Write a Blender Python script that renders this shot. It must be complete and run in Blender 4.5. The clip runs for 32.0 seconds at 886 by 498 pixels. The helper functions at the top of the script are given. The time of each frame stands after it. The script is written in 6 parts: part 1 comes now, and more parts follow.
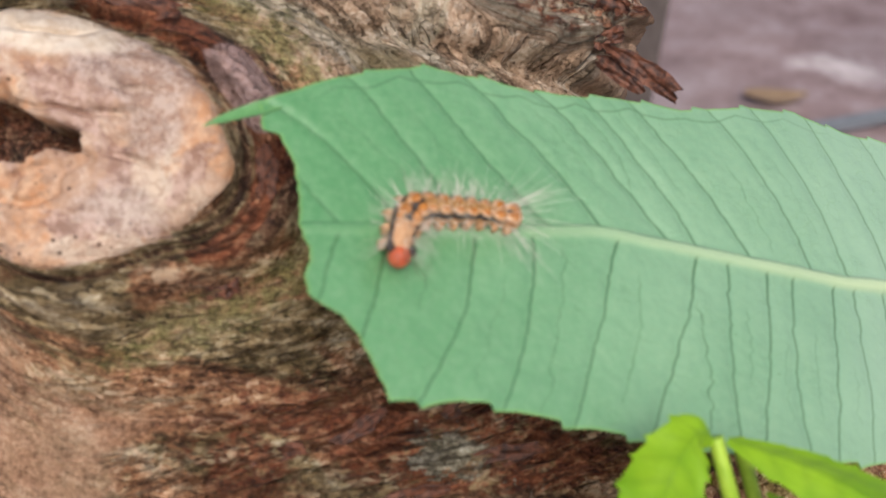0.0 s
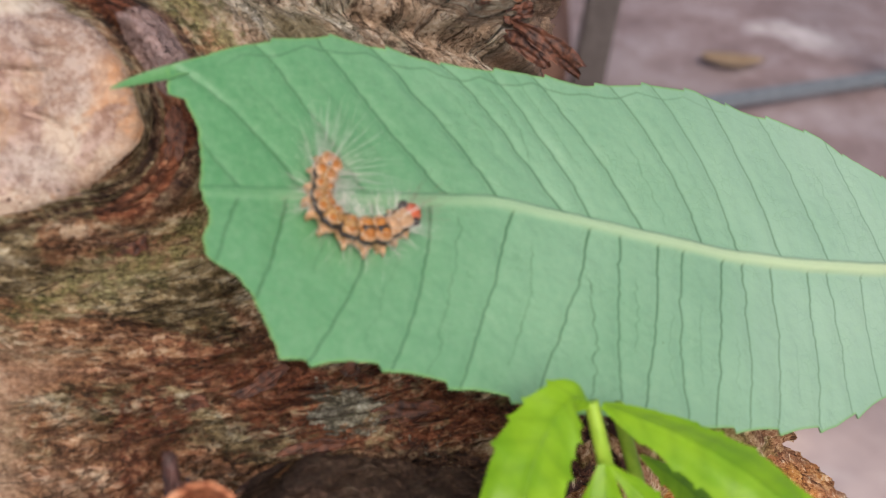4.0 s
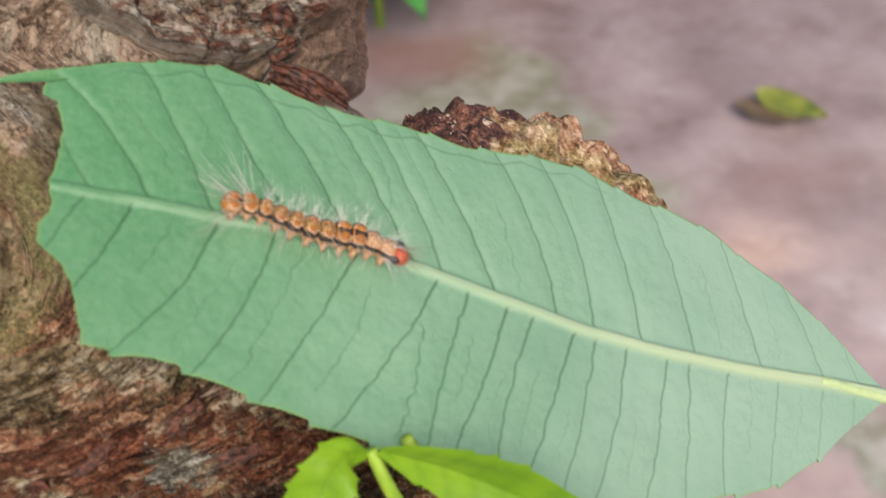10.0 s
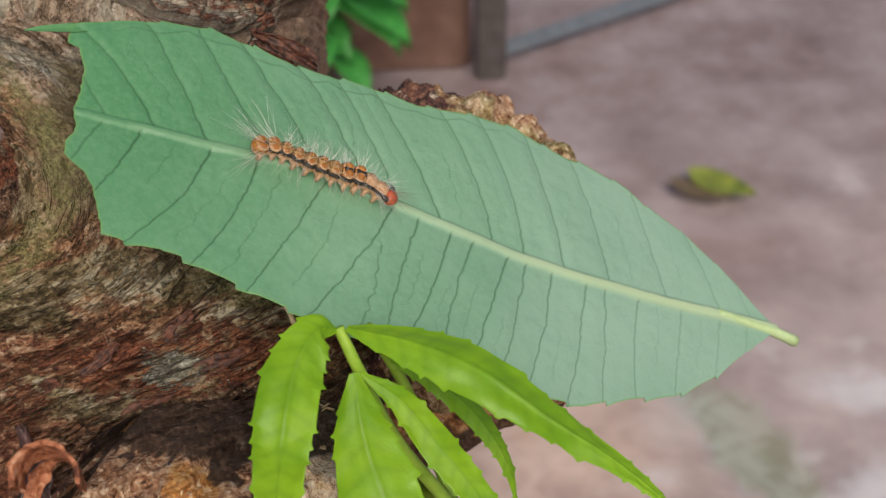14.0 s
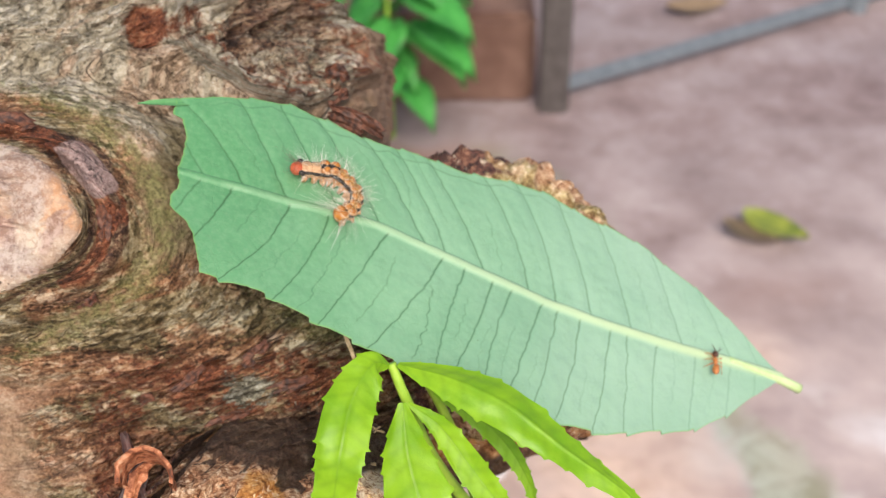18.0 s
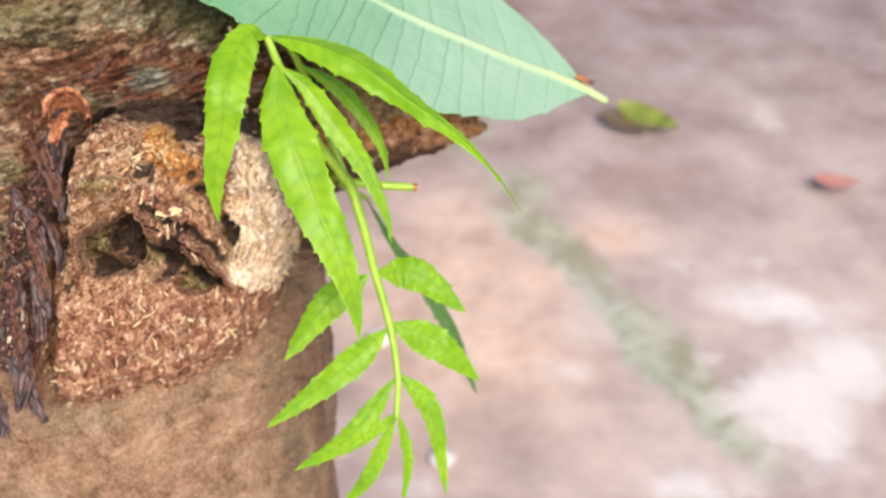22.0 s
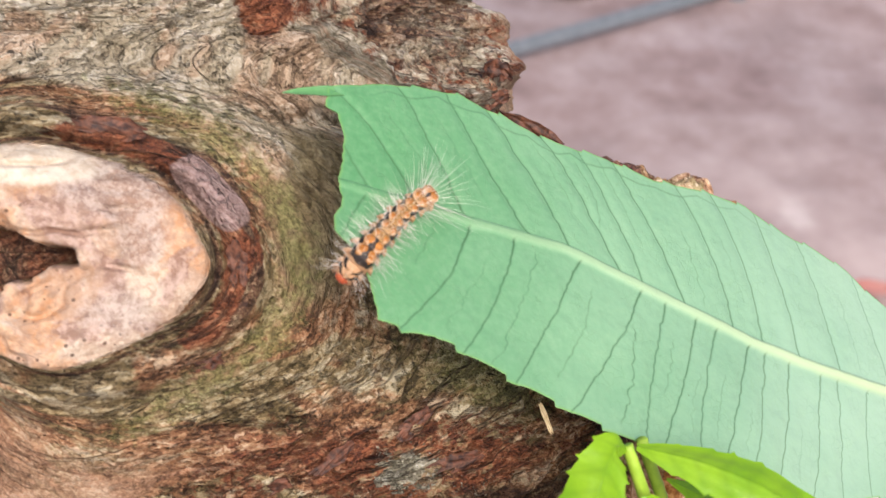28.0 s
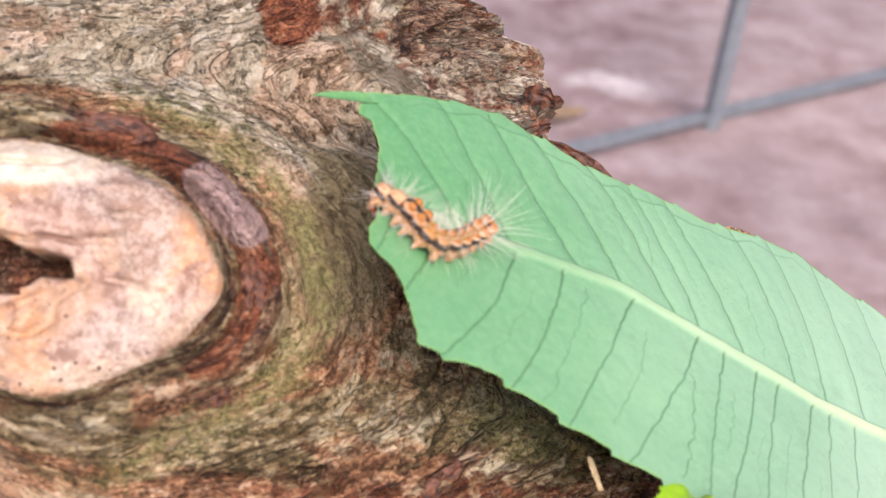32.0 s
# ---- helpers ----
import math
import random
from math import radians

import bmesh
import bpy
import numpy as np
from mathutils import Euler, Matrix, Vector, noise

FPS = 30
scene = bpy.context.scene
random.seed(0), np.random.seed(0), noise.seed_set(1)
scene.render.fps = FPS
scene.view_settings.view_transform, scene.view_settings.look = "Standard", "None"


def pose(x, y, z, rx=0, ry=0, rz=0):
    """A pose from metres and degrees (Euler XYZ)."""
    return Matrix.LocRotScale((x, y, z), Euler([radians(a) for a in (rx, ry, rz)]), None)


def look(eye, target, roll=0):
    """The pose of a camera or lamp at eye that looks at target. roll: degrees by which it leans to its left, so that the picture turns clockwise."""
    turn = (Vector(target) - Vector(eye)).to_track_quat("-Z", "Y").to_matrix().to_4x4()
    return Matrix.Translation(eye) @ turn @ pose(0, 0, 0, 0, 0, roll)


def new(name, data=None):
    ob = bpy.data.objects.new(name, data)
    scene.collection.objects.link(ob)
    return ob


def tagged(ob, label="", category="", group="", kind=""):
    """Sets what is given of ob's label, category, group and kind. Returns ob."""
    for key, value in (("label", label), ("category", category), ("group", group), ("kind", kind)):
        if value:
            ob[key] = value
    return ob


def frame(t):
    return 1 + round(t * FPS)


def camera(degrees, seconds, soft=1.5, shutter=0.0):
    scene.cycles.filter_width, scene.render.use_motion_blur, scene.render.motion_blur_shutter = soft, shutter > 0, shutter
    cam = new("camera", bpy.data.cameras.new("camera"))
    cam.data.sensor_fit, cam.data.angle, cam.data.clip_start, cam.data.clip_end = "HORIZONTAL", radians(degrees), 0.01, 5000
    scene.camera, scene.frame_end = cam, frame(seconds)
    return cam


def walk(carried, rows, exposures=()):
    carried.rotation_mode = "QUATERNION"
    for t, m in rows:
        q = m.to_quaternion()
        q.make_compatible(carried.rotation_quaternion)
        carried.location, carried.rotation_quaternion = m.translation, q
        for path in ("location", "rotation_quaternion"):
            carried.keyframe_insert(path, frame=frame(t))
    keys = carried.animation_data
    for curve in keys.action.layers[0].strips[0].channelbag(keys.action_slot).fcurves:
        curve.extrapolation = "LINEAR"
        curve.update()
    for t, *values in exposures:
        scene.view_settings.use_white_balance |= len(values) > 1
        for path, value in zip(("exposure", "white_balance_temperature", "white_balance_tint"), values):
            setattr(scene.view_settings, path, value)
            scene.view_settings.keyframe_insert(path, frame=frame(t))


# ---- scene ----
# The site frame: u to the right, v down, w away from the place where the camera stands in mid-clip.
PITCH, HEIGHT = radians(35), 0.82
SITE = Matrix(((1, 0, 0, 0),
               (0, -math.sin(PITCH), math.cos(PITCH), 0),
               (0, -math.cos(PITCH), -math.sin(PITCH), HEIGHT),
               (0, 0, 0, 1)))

# ---- camera ----
cam = camera(39.08, 32.0, soft=1.1, shutter=0.3)
cam.data.dof.use_dof = True
cam.data.dof.focus_distance = 0.213
cam.data.dof.aperture_fstop = 27.0
walk(cam, [
    (0.0, pose(-0.0486, 0.0691, 0.7584, 58.35, -4.50, 3.98)),
    (0.5, pose(-0.0450, 0.0702, 0.7607, 58.37, -4.94, 3.82)),
    (1.0, pose(-0.0406, 0.0710, 0.7581, 56.47, -6.14, 3.71)),
    (1.5, pose(-0.0397, 0.0704, 0.7610, 55.74, -6.11, 3.15)),
    (2.0, pose(-0.0400, 0.0714, 0.7633, 56.04, -6.85, 3.21)),
    (2.5, pose(-0.0428, 0.0701, 0.7626, 55.91, -7.08, 3.32)),
    (3.0, pose(-0.0383, 0.0677, 0.7660, 55.78, -6.88, 3.02)),
    (3.5, pose(-0.0412, 0.0649, 0.7648, 56.04, -7.36, 3.15)),
    (5.5, pose(-0.0365, 0.0657, 0.7631, 57.23, -4.74, 4.42)),
    (5.8, pose(-0.0342, 0.0640, 0.7622, 57.91, -4.81, 4.64)),
    (5.9, pose(-0.0335, 0.0660, 0.7628, 57.18, -4.63, 4.65)),
    (6.0, pose(-0.0326, 0.0672, 0.7643, 56.49, -4.73, 4.77)),
    (6.5, pose(-0.0259, 0.0690, 0.7716, 56.18, -3.85, 4.33)),
    (7.0, pose(-0.0229, 0.0689, 0.7737, 56.30, -3.95, 3.72)),
    (7.5, pose(-0.0160, 0.0723, 0.7782, 56.11, -3.77, 3.43)),
    (8.0, pose(-0.0158, 0.0722, 0.7764, 55.86, -3.86, 2.42)),
    (8.5, pose(-0.0178, 0.0748, 0.7763, 55.64, -3.32, 1.47)),
    (9.0, pose(-0.0158, 0.0781, 0.7723, 54.07, -2.40, -0.44)),
    (9.5, pose(-0.0132, 0.0842, 0.7975, 49.83, 3.71, -3.62)),
    (10.0, pose(-0.0074, 0.0756, 0.7913, 49.51, 2.17, -1.67)),
    (10.5, pose(-0.0062, 0.0673, 0.7854, 50.29, 1.27, -2.99)),
    (11.0, pose(-0.0079, 0.0655, 0.7810, 50.60, 1.61, -3.65)),
    (11.5, pose(-0.0026, 0.0613, 0.7837, 53.34, 3.31, -1.08)),
    (12.0, pose(0.0008, 0.0666, 0.7857, 53.62, 2.84, -0.59)),
    (12.5, pose(-0.0045, 0.0627, 0.7819, 53.37, 2.90, -1.29)),
    (13.0, pose(-0.0070, 0.0608, 0.7809, 52.65, 2.16, -2.08)),
    (13.5, pose(-0.0046, 0.0496, 0.7846, 52.81, 1.60, -2.29)),
    (14.0, pose(-0.0106, 0.0307, 0.7917, 54.03, 0.70, -3.81)),
    (14.5, pose(0.0026, 0.0200, 0.7992, 55.14, 0.70, -4.57)),
    (16.5, pose(0.0144, 0.0110, 0.8192, 54.45, 0.43, 0.07)),
    (17.0, pose(-0.0000, 0.0000, 0.8200, 55.00, 0.00, -0.00)),
    (17.5, pose(-0.0006, 0.0035, 0.8197, 54.69, 0.40, -0.00)),
    (18.0, pose(-0.0088, 0.0047, 0.8170, 55.10, 0.19, -0.16)),
    (18.5, pose(-0.0133, -0.0073, 0.8161, 55.18, 0.26, -0.49)),
    (19.0, pose(-0.0289, -0.0287, 0.8042, 55.41, -1.27, 0.53)),
    (19.5, pose(-0.0193, -0.0411, 0.8075, 54.15, -0.99, 0.39)),
    (20.0, pose(-0.0124, -0.0490, 0.8128, 53.81, -0.58, -0.37)),
    (20.5, pose(-0.0198, -0.0512, 0.8121, 53.48, -2.28, -0.96)),
    (21.0, pose(-0.0070, -0.0547, 0.8147, 54.07, -1.54, -2.92)),
    (21.5, pose(0.0029, -0.0576, 0.8113, 52.72, -1.49, -3.60)),
    (22.0, pose(-0.0030, -0.0748, 0.8051, 52.30, -2.21, -4.38)),
    (22.5, pose(0.0108, -0.0794, 0.8216, 52.54, -1.87, -5.11)),
    (22.7, pose(0.0145, -0.0197, 0.7868, 53.46, -1.98, -6.58)),
    (23.0, pose(-0.0165, -0.0644, 0.8447, 54.62, -3.00, -5.57)),
    (23.5, pose(-0.0397, -0.0360, 0.8606, 57.17, -1.84, -7.81)),
    (24.0, pose(-0.0519, 0.0076, 0.8412, 55.40, 0.95, -7.67)),
    (24.1, pose(-0.0402, 0.0098, 0.8477, 55.12, 3.10, -5.99)),
    (24.5, pose(-0.0427, 0.0185, 0.8322, 54.24, 2.51, -6.01)),
    (25.0, pose(-0.0496, 0.0371, 0.8209, 51.46, 1.43, -6.14)),
    (25.5, pose(-0.0577, 0.0467, 0.8140, 50.12, -0.40, -6.71)),
    (27.5, pose(-0.0666, 0.0617, 0.7908, 52.23, -4.53, -7.18)),
    (28.0, pose(-0.0675, 0.0547, 0.7954, 54.26, -4.11, -5.97)),
    (28.5, pose(-0.0740, 0.0525, 0.7975, 55.37, -5.04, -4.32)),
    (29.0, pose(-0.0709, 0.0506, 0.7937, 55.19, -5.03, -5.04)),
    (29.5, pose(-0.0791, 0.0480, 0.7915, 55.29, -5.35, -6.23)),
    (30.0, pose(-0.0739, 0.0521, 0.7762, 55.11, -5.70, -7.11)),
    (30.5, pose(-0.0750, 0.0616, 0.7798, 58.48, -5.98, -6.56)),
    (31.0, pose(-0.0755, 0.0631, 0.7752, 59.42, -5.92, -6.53)),
    (31.5, pose(-0.0755, 0.0644, 0.7728, 60.06, -6.40, -6.46)),
    (32.0, pose(-0.0751, 0.0650, 0.7707, 60.24, -6.28, -6.52)),
], exposures=[(0, 0.05, 6500, 15), (1, 0, 6500, 14.7), (2, -0.1, 6500, 14.4), (3.5, -0.1, 6500, 14), (6, 0.06, 6500, 19), (8, 0, 6500, 19), (10, -0.05, 6500, 17), (12, -0.38, 6500, 11), (13, -0.39, 6500, 11), (14.5, -0.43, 6500, 11), (16.5, 0.25, 6500, 11), (18, 0.32, 6500, 11), (19, 0.45, 6500, 11), (21, 0.48, 6500, 11), (22, 0.40, 6500, 11), (23, 0.1, 6500, 11), (24, 0.29, 6500, 12), (25.5, 0.3, 6500, 12), (27.5, 0.45, 6500, 15), (29, 0.43, 6500, 14.4), (30, 0.42, 6500, 14), (31, 0.54, 6500, 20), (32, 0.6, 6500, 22)])

# ---- light: an open shade under a bright hazy sky ----
world = bpy.data.worlds.new("sky")
scene.world = world
world.use_nodes = True
wn = world.node_tree
sky = wn.nodes.new("ShaderNodeTexSky")
sky.sky_type = "NISHITA"
sky.sun_disc = False
sky.sun_elevation, sky.sun_rotation = radians(46), radians(170)
sky.air_density, sky.dust_density = 1.0, 4.0
wn.links.new(sky.outputs[0], wn.nodes["Background"].inputs[0])
wn.nodes["Background"].inputs[1].default_value = 0.13
sun = new("sun", bpy.data.lights.new("sun", "SUN"))
sun.data.energy, sun.data.angle, sun.data.color = 2.6, radians(40), (1.0, 0.93, 0.84)
sun.matrix_world = look((0.35, -1.9, 2.9), (0, 0.2, 0.7))

# ---- numeric helpers ----
rng = np.random.default_rng(7)
LATTICE = rng.random((64, 64, 64))


def vnoise(x, y, z=0.0):
    """Smooth value noise, 0 to 1, over arrays."""
    x, y, z = np.broadcast_arrays(np.asarray(x, float), np.asarray(y, float), np.asarray(z, float))
    ix, iy, iz = np.floor(x).astype(int), np.floor(y).astype(int), np.floor(z).astype(int)
    fx, fy, fz = x - ix, y - iy, z - iz
    fx, fy, fz = (q * q * (3 - 2 * q) for q in (fx, fy, fz))
    out = 0
    for a in (0, 1):
        for b in (0, 1):
            for c in (0, 1):
                out = out + (fx if a else 1 - fx) * (fy if b else 1 - fy) * (fz if c else 1 - fz) * LATTICE[(ix + a) % 64, (iy + b) % 64, (iz + c) % 64]
    return out


def fbm(x, y, z=0.0, octaves=4, gain=0.5):
    total, amp, norm = 0, 1.0, 0.0
    for o in range(octaves):
        total = total + amp * vnoise(np.asarray(x) * 2**o + 7.3 * o, np.asarray(y) * 2**o + 3.1 * o, np.asarray(z) * 2**o + 1.7 * o)
        norm, amp = norm + amp, amp * gain
    return total / norm


def smooth(a, b, x):
    q = np.clip((x - a) / (b - a), 0, 1)
    return q * q * (3 - 2 * q)


def bell(x, y, cx, cy, rx, ry):
    return np.exp(-(((x - cx) / rx) ** 2 + ((y - cy) / ry) ** 2))


def grid_mesh(name, co, wrap=False, attrs=None, flip=False):
    """A smooth quad mesh from an array (rows, columns, 3), with per-point attributes."""
    n, m = co.shape[:2]
    i = np.arange(n * m).reshape(n, m)
    j = np.concatenate([i, i[:, :1]], 1) if wrap else i
    quads = np.stack([j[:-1, :-1], j[:-1, 1:], j[1:, 1:], j[1:, :-1]], -1).reshape(-1, 4)
    if flip:
        quads = quads[:, ::-1]
    me = bpy.data.meshes.new(name)
    me.from_pydata(co.reshape(-1, 3).tolist(), [], quads.tolist())
    me.polygons.foreach_set("use_smooth", np.ones(len(quads), bool))
    for key, values in (attrs or {}).items():
        a = me.attributes.new(key, "FLOAT", "POINT")
        a.data.foreach_set("value", np.asarray(values, np.float32).ravel())
    me.update()
    return me


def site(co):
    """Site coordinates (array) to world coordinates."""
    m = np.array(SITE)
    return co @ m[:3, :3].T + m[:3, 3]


def thing(name, label, category, data=None, group="", kind=""):
    return tagged(new(name, data), label, category, group, kind)


def part(name, me, mat, parent, label=""):
    """Links a mesh or bmesh as one mesh object under a thing or a part."""
    if isinstance(me, bmesh.types.BMesh):
        bm, me = me, bpy.data.meshes.new(name)
        bm.to_mesh(me)
        bm.free()
        for p in me.polygons:
            p.use_smooth = True
    ob = new(name, me)
    if mat is not None and not me.materials:
        me.materials.append(mat)
    ob.parent = parent
    return tagged(ob, label)


def tube(points, radii, sides=8, closed=True):
    """A tapered tube along points, as an array of rows."""
    pts = [Vector(p) for p in points]
    rows, side = [], None
    for i, p in enumerate(pts):
        d = (pts[min(i + 1, len(pts) - 1)] - pts[max(i - 1, 0)]).normalized()
        if side is None:
            side = d.orthogonal().normalized()
        side = (side - d * side.dot(d)).normalized()
        up = d.cross(side)
        rows.append([p + float(radii[i]) * (math.cos(a) * side + math.sin(a) * up) for a in (2 * math.pi * k / sides for k in range(sides))])
    if closed:
        rows = [[pts[0]] * sides] + rows + [[pts[-1]] * sides]
    return np.array([[tuple(v) for v in r] for r in rows])


def curve_points(points, n):
    """Catmull-Rom points through a few given ones."""
    p = np.array(points, float)
    p = np.vstack([2 * p[0] - p[1], p, 2 * p[-1] - p[-2]])
    t = np.linspace(0, len(p) - 3 - 1e-6, n)
    k = t.astype(int)
    q = (t - k)[:, None]
    a, b, c, d = p[k], p[k + 1], p[k + 2], p[k + 3]
    return 0.5 * (2 * b + (c - a) * q + (2 * a - 5 * b + 4 * c - d) * q**2 + (3 * b - a - 3 * c + d) * q**3)


# ---- materials ----
class Mat:
    """Small builder of node materials."""

    def __init__(self, name, rough=0.7, spec=0.4):
        self.m = bpy.data.materials.new(name)
        self.m.use_nodes = True
        self.t = self.m.node_tree
        self.b = self.t.nodes["Principled BSDF"]
        self.b.inputs["Roughness"].default_value = rough
        self.b.inputs["Specular IOR Level"].default_value = spec

    def node(self, kind, **inputs):
        n = self.t.nodes.new(kind)
        for k, v in inputs.items():
            self.put(n.inputs[k.replace("_", " ")], v)
        return n

    def put(self, socket, v):
        if isinstance(v, bpy.types.NodeSocket):
            self.t.links.new(v, socket)
        else:
            socket.default_value = v

    def coords(self):
        return self.node("ShaderNodeTexCoord").outputs["Object"]

    def stretched(self, scale, rot=(0, 0, 0)):
        n = self.node("ShaderNodeMapping", Vector=self.coords(), Scale=scale, Rotation=rot)
        return n.outputs[0]

    def noise(self, scale, detail=4.0, rough=0.55, vector=None, distortion=0.0):
        n = self.node("ShaderNodeTexNoise", Vector=vector or self.coords(), Scale=scale, Detail=detail, Roughness=rough, Distortion=distortion)
        return n.outputs["Fac"]

    def voronoi(self, scale, vector=None, feature="F1"):
        n = self.node("ShaderNodeTexVoronoi", Vector=vector or self.coords(), Scale=scale)
        n.feature = feature
        return n.outputs["Distance"]

    def cells(self, scale, vector=None, randomness=1.0):
        """A random value per cell."""
        n = self.node("ShaderNodeTexVoronoi", Vector=vector or self.coords(), Scale=scale, Randomness=randomness)
        return self.node("ShaderNodeSeparateColor", Color=n.outputs["Color"]).outputs[0]

    def warped(self, vector, scale, amount):
        """A vector bent by noise."""
        n = self.node("ShaderNodeTexNoise", Vector=self.coords(), Scale=scale, Detail=3.0)
        v = self.node("ShaderNodeVectorMath")
        v.operation = "MULTIPLY_ADD"
        self.put(v.inputs[0], n.outputs["Color"])
        v.inputs[1].default_value = (amount, amount, amount)
        self.put(v.inputs[2], vector)
        return v.outputs[0]

    def attr(self, name):
        n = self.node("ShaderNodeAttribute")
        n.attribute_name = name
        return n.outputs["Fac"]

    def ramp(self, fac, stops):
        n = self.node("ShaderNodeValToRGB", Fac=fac)
        el = n.color_ramp.elements
        while len(el) < len(stops):
            el.new(0.5)
        for e, (p, c) in zip(el, stops):
            e.position, e.color = p, (*c, 1)
        return n.outputs[0]

    def level(self, fac, a, b, lo=0.0, hi=1.0):
        n = self.node("ShaderNodeMapRange", Value=fac)
        n.interpolation_type = "SMOOTHSTEP"
        for i, v in zip((1, 2, 3, 4), (a, b, lo, hi)):
            n.inputs[i].default_value = v
        return n.outputs[0]

    def mix(self, fac, a, b, blend="MIX"):
        n = self.t.nodes.new("ShaderNodeMix")
        n.data_type, n.blend_type = "RGBA", blend
        self.put(n.inputs[0], fac)
        self.put(n.inputs[6], (*a, 1) if isinstance(a, tuple) else a)
        self.put(n.inputs[7], (*b, 1) if isinstance(b, tuple) else b)
        return n.outputs[2]

    def math(self, op, a, b=0.0, c=0.0):
        n = self.t.nodes.new("ShaderNodeMath")
        n.operation = op
        self.put(n.inputs[2], c)
        self.put(n.inputs[0], a)
        self.put(n.inputs[1], b)
        return n.outputs[0]

    def colour(self, c):
        self.put(self.b.inputs["Base Color"], (*c, 1) if isinstance(c, tuple) else c)
        return self

    def rough(self, f):
        self.put(self.b.inputs["Roughness"], f)
        return self

    def bump(self, height, strength=0.4, distance=0.001, before=None):
        n = self.node("ShaderNodeBump", Height=height, Strength=strength, Distance=distance)
        if before is not None:
            self.put(n.inputs["Normal"], before)
        self.put(self.b.inputs["Normal"], n.outputs[0])
        return n.outputs[0]

    def translucent(self, colour, amount):
        """Lets light through a thin leaf."""
        tr = self.node("ShaderNodeBsdfTranslucent")
        self.put(tr.inputs["Color"], (*colour, 1) if isinstance(colour, tuple) else colour)
        mx = self.node("ShaderNodeMixShader")
        mx.inputs[0].default_value = amount
        self.t.links.new(self.b.outputs[0], mx.inputs[1])
        self.t.links.new(tr.outputs[0], mx.inputs[2])
        self.t.links.new(mx.outputs[0], self.t.nodes["Material Output"].inputs[0])
        return self


def bark_material():
    m = Mat("bark", 0.70, 0.32)
    grain, along = m.attr("grain"), m.attr("along")
    lane = lambda q: m.node("ShaderNodeCombineXYZ", X=grain, Y=m.math("MULTIPLY", along, q)).outputs[0]
    flow, wide, long = lane(0.42), lane(0.75), lane(0.14)
    plainness = m.attr("smoothbark")
    rugged = m.math("SUBTRACT", 1.0, plainness)
    streak = m.noise(520.0, 5.0, 0.65, flow, 0.6)
    broad = m.noise(150.0, 4.0, 0.6, wide, 0.6)
    fine = m.noise(1500.0, 6.0, 0.72, None, 0.4)
    patch = m.noise(70.0, 5.0, 0.65, None, 0.4)
    tone = m.noise(48.0, 5.0, 0.7, wide, 0.8)
    speck = m.noise(480.0, 4.0, 0.65)
    line = lambda n, w: m.level(m.math("ABSOLUTE", m.math("SUBTRACT", n, 0.5)), 0.0, w, 1.0, 0.0)
    # long furrows along the grain, short hairline cracks, and the gaps between granules
    furrow = m.math("MULTIPLY", line(m.noise(230.0, 4.0, 0.55, long, 0.5), 0.020), m.level(patch, 0.36, 0.52))
    furrow = m.math("MAXIMUM", furrow, m.math("MULTIPLY", line(m.noise(430.0, 3.0, 0.6, long, 0.8), 0.022), m.level(broad, 0.48, 0.60, 0.0, 0.65)))
    hairline = m.math("MULTIPLY", line(m.noise(560.0, 4.0, 0.6, wide, 1.2), 0.024), m.level(speck, 0.50, 0.64, 0.0, 0.7))
    bent = m.warped(wide, 420.0, 0.0030)
    grit, grit2 = m.cells(640.0, bent), m.cells(1500.0, bent)
    scale_tone = m.math("SUBTRACT", m.math("ADD", m.math("MULTIPLY", grit, 0.5), m.math("MULTIPLY", grit2, 0.5)), 0.5)
    gap = m.math("MULTIPLY", m.level(m.voronoi(640.0, bent, "DISTANCE_TO_EDGE"), 0.0, 0.13, 1.0, 0.0), m.level(speck, 0.40, 0.56))
    crack = m.math("MAXIMUM", furrow, m.math("MULTIPLY", hairline, 0.8))
    crack = m.math("MULTIPLY", m.math("MAXIMUM", crack, m.math("MULTIPLY", gap, 0.55)), m.math("MULTIPLY_ADD", rugged, 0.85, 0.15))
    mixed = m.math("ADD", m.math("MULTIPLY", m.math("SUBTRACT", streak, 0.5), 0.42), m.math("MULTIPLY", m.math("SUBTRACT", broad, 0.5), 0.75))
    mixed = m.math("ADD", mixed, m.math("MULTIPLY", m.math("SUBTRACT", fine, 0.5), 0.62))
    mixed = m.math("ADD", m.math("ADD", mixed, 0.542), m.math("MULTIPLY", scale_tone, 0.36))
    brown = m.ramp(mixed, ((0.30, (0.040, 0.017, 0.009)), (0.42, (0.150, 0.068, 0.032)), (0.52, (0.320, 0.155, 0.074)), (0.62, (0.46, 0.272, 0.150)), (0.76, (0.68, 0.51, 0.345))))
    olive = m.ramp(mixed, ((0.30, (0.050, 0.038, 0.016)), (0.42, (0.160, 0.118, 0.052)), (0.52, (0.290, 0.212, 0.106)), (0.62, (0.42, 0.345, 0.205)), (0.76, (0.62, 0.55, 0.39))))
    tan = m.ramp(mixed, ((0.30, (0.100, 0.040, 0.020)), (0.42, (0.25, 0.118, 0.062)), (0.52, (0.43, 0.225, 0.128)), (0.62, (0.55, 0.350, 0.228)), (0.76, (0.72, 0.56, 0.41))))
    base = m.mix(m.level(tone, 0.55, 0.63), m.mix(m.level(tone, 0.45, 0.52), olive, brown), tan)
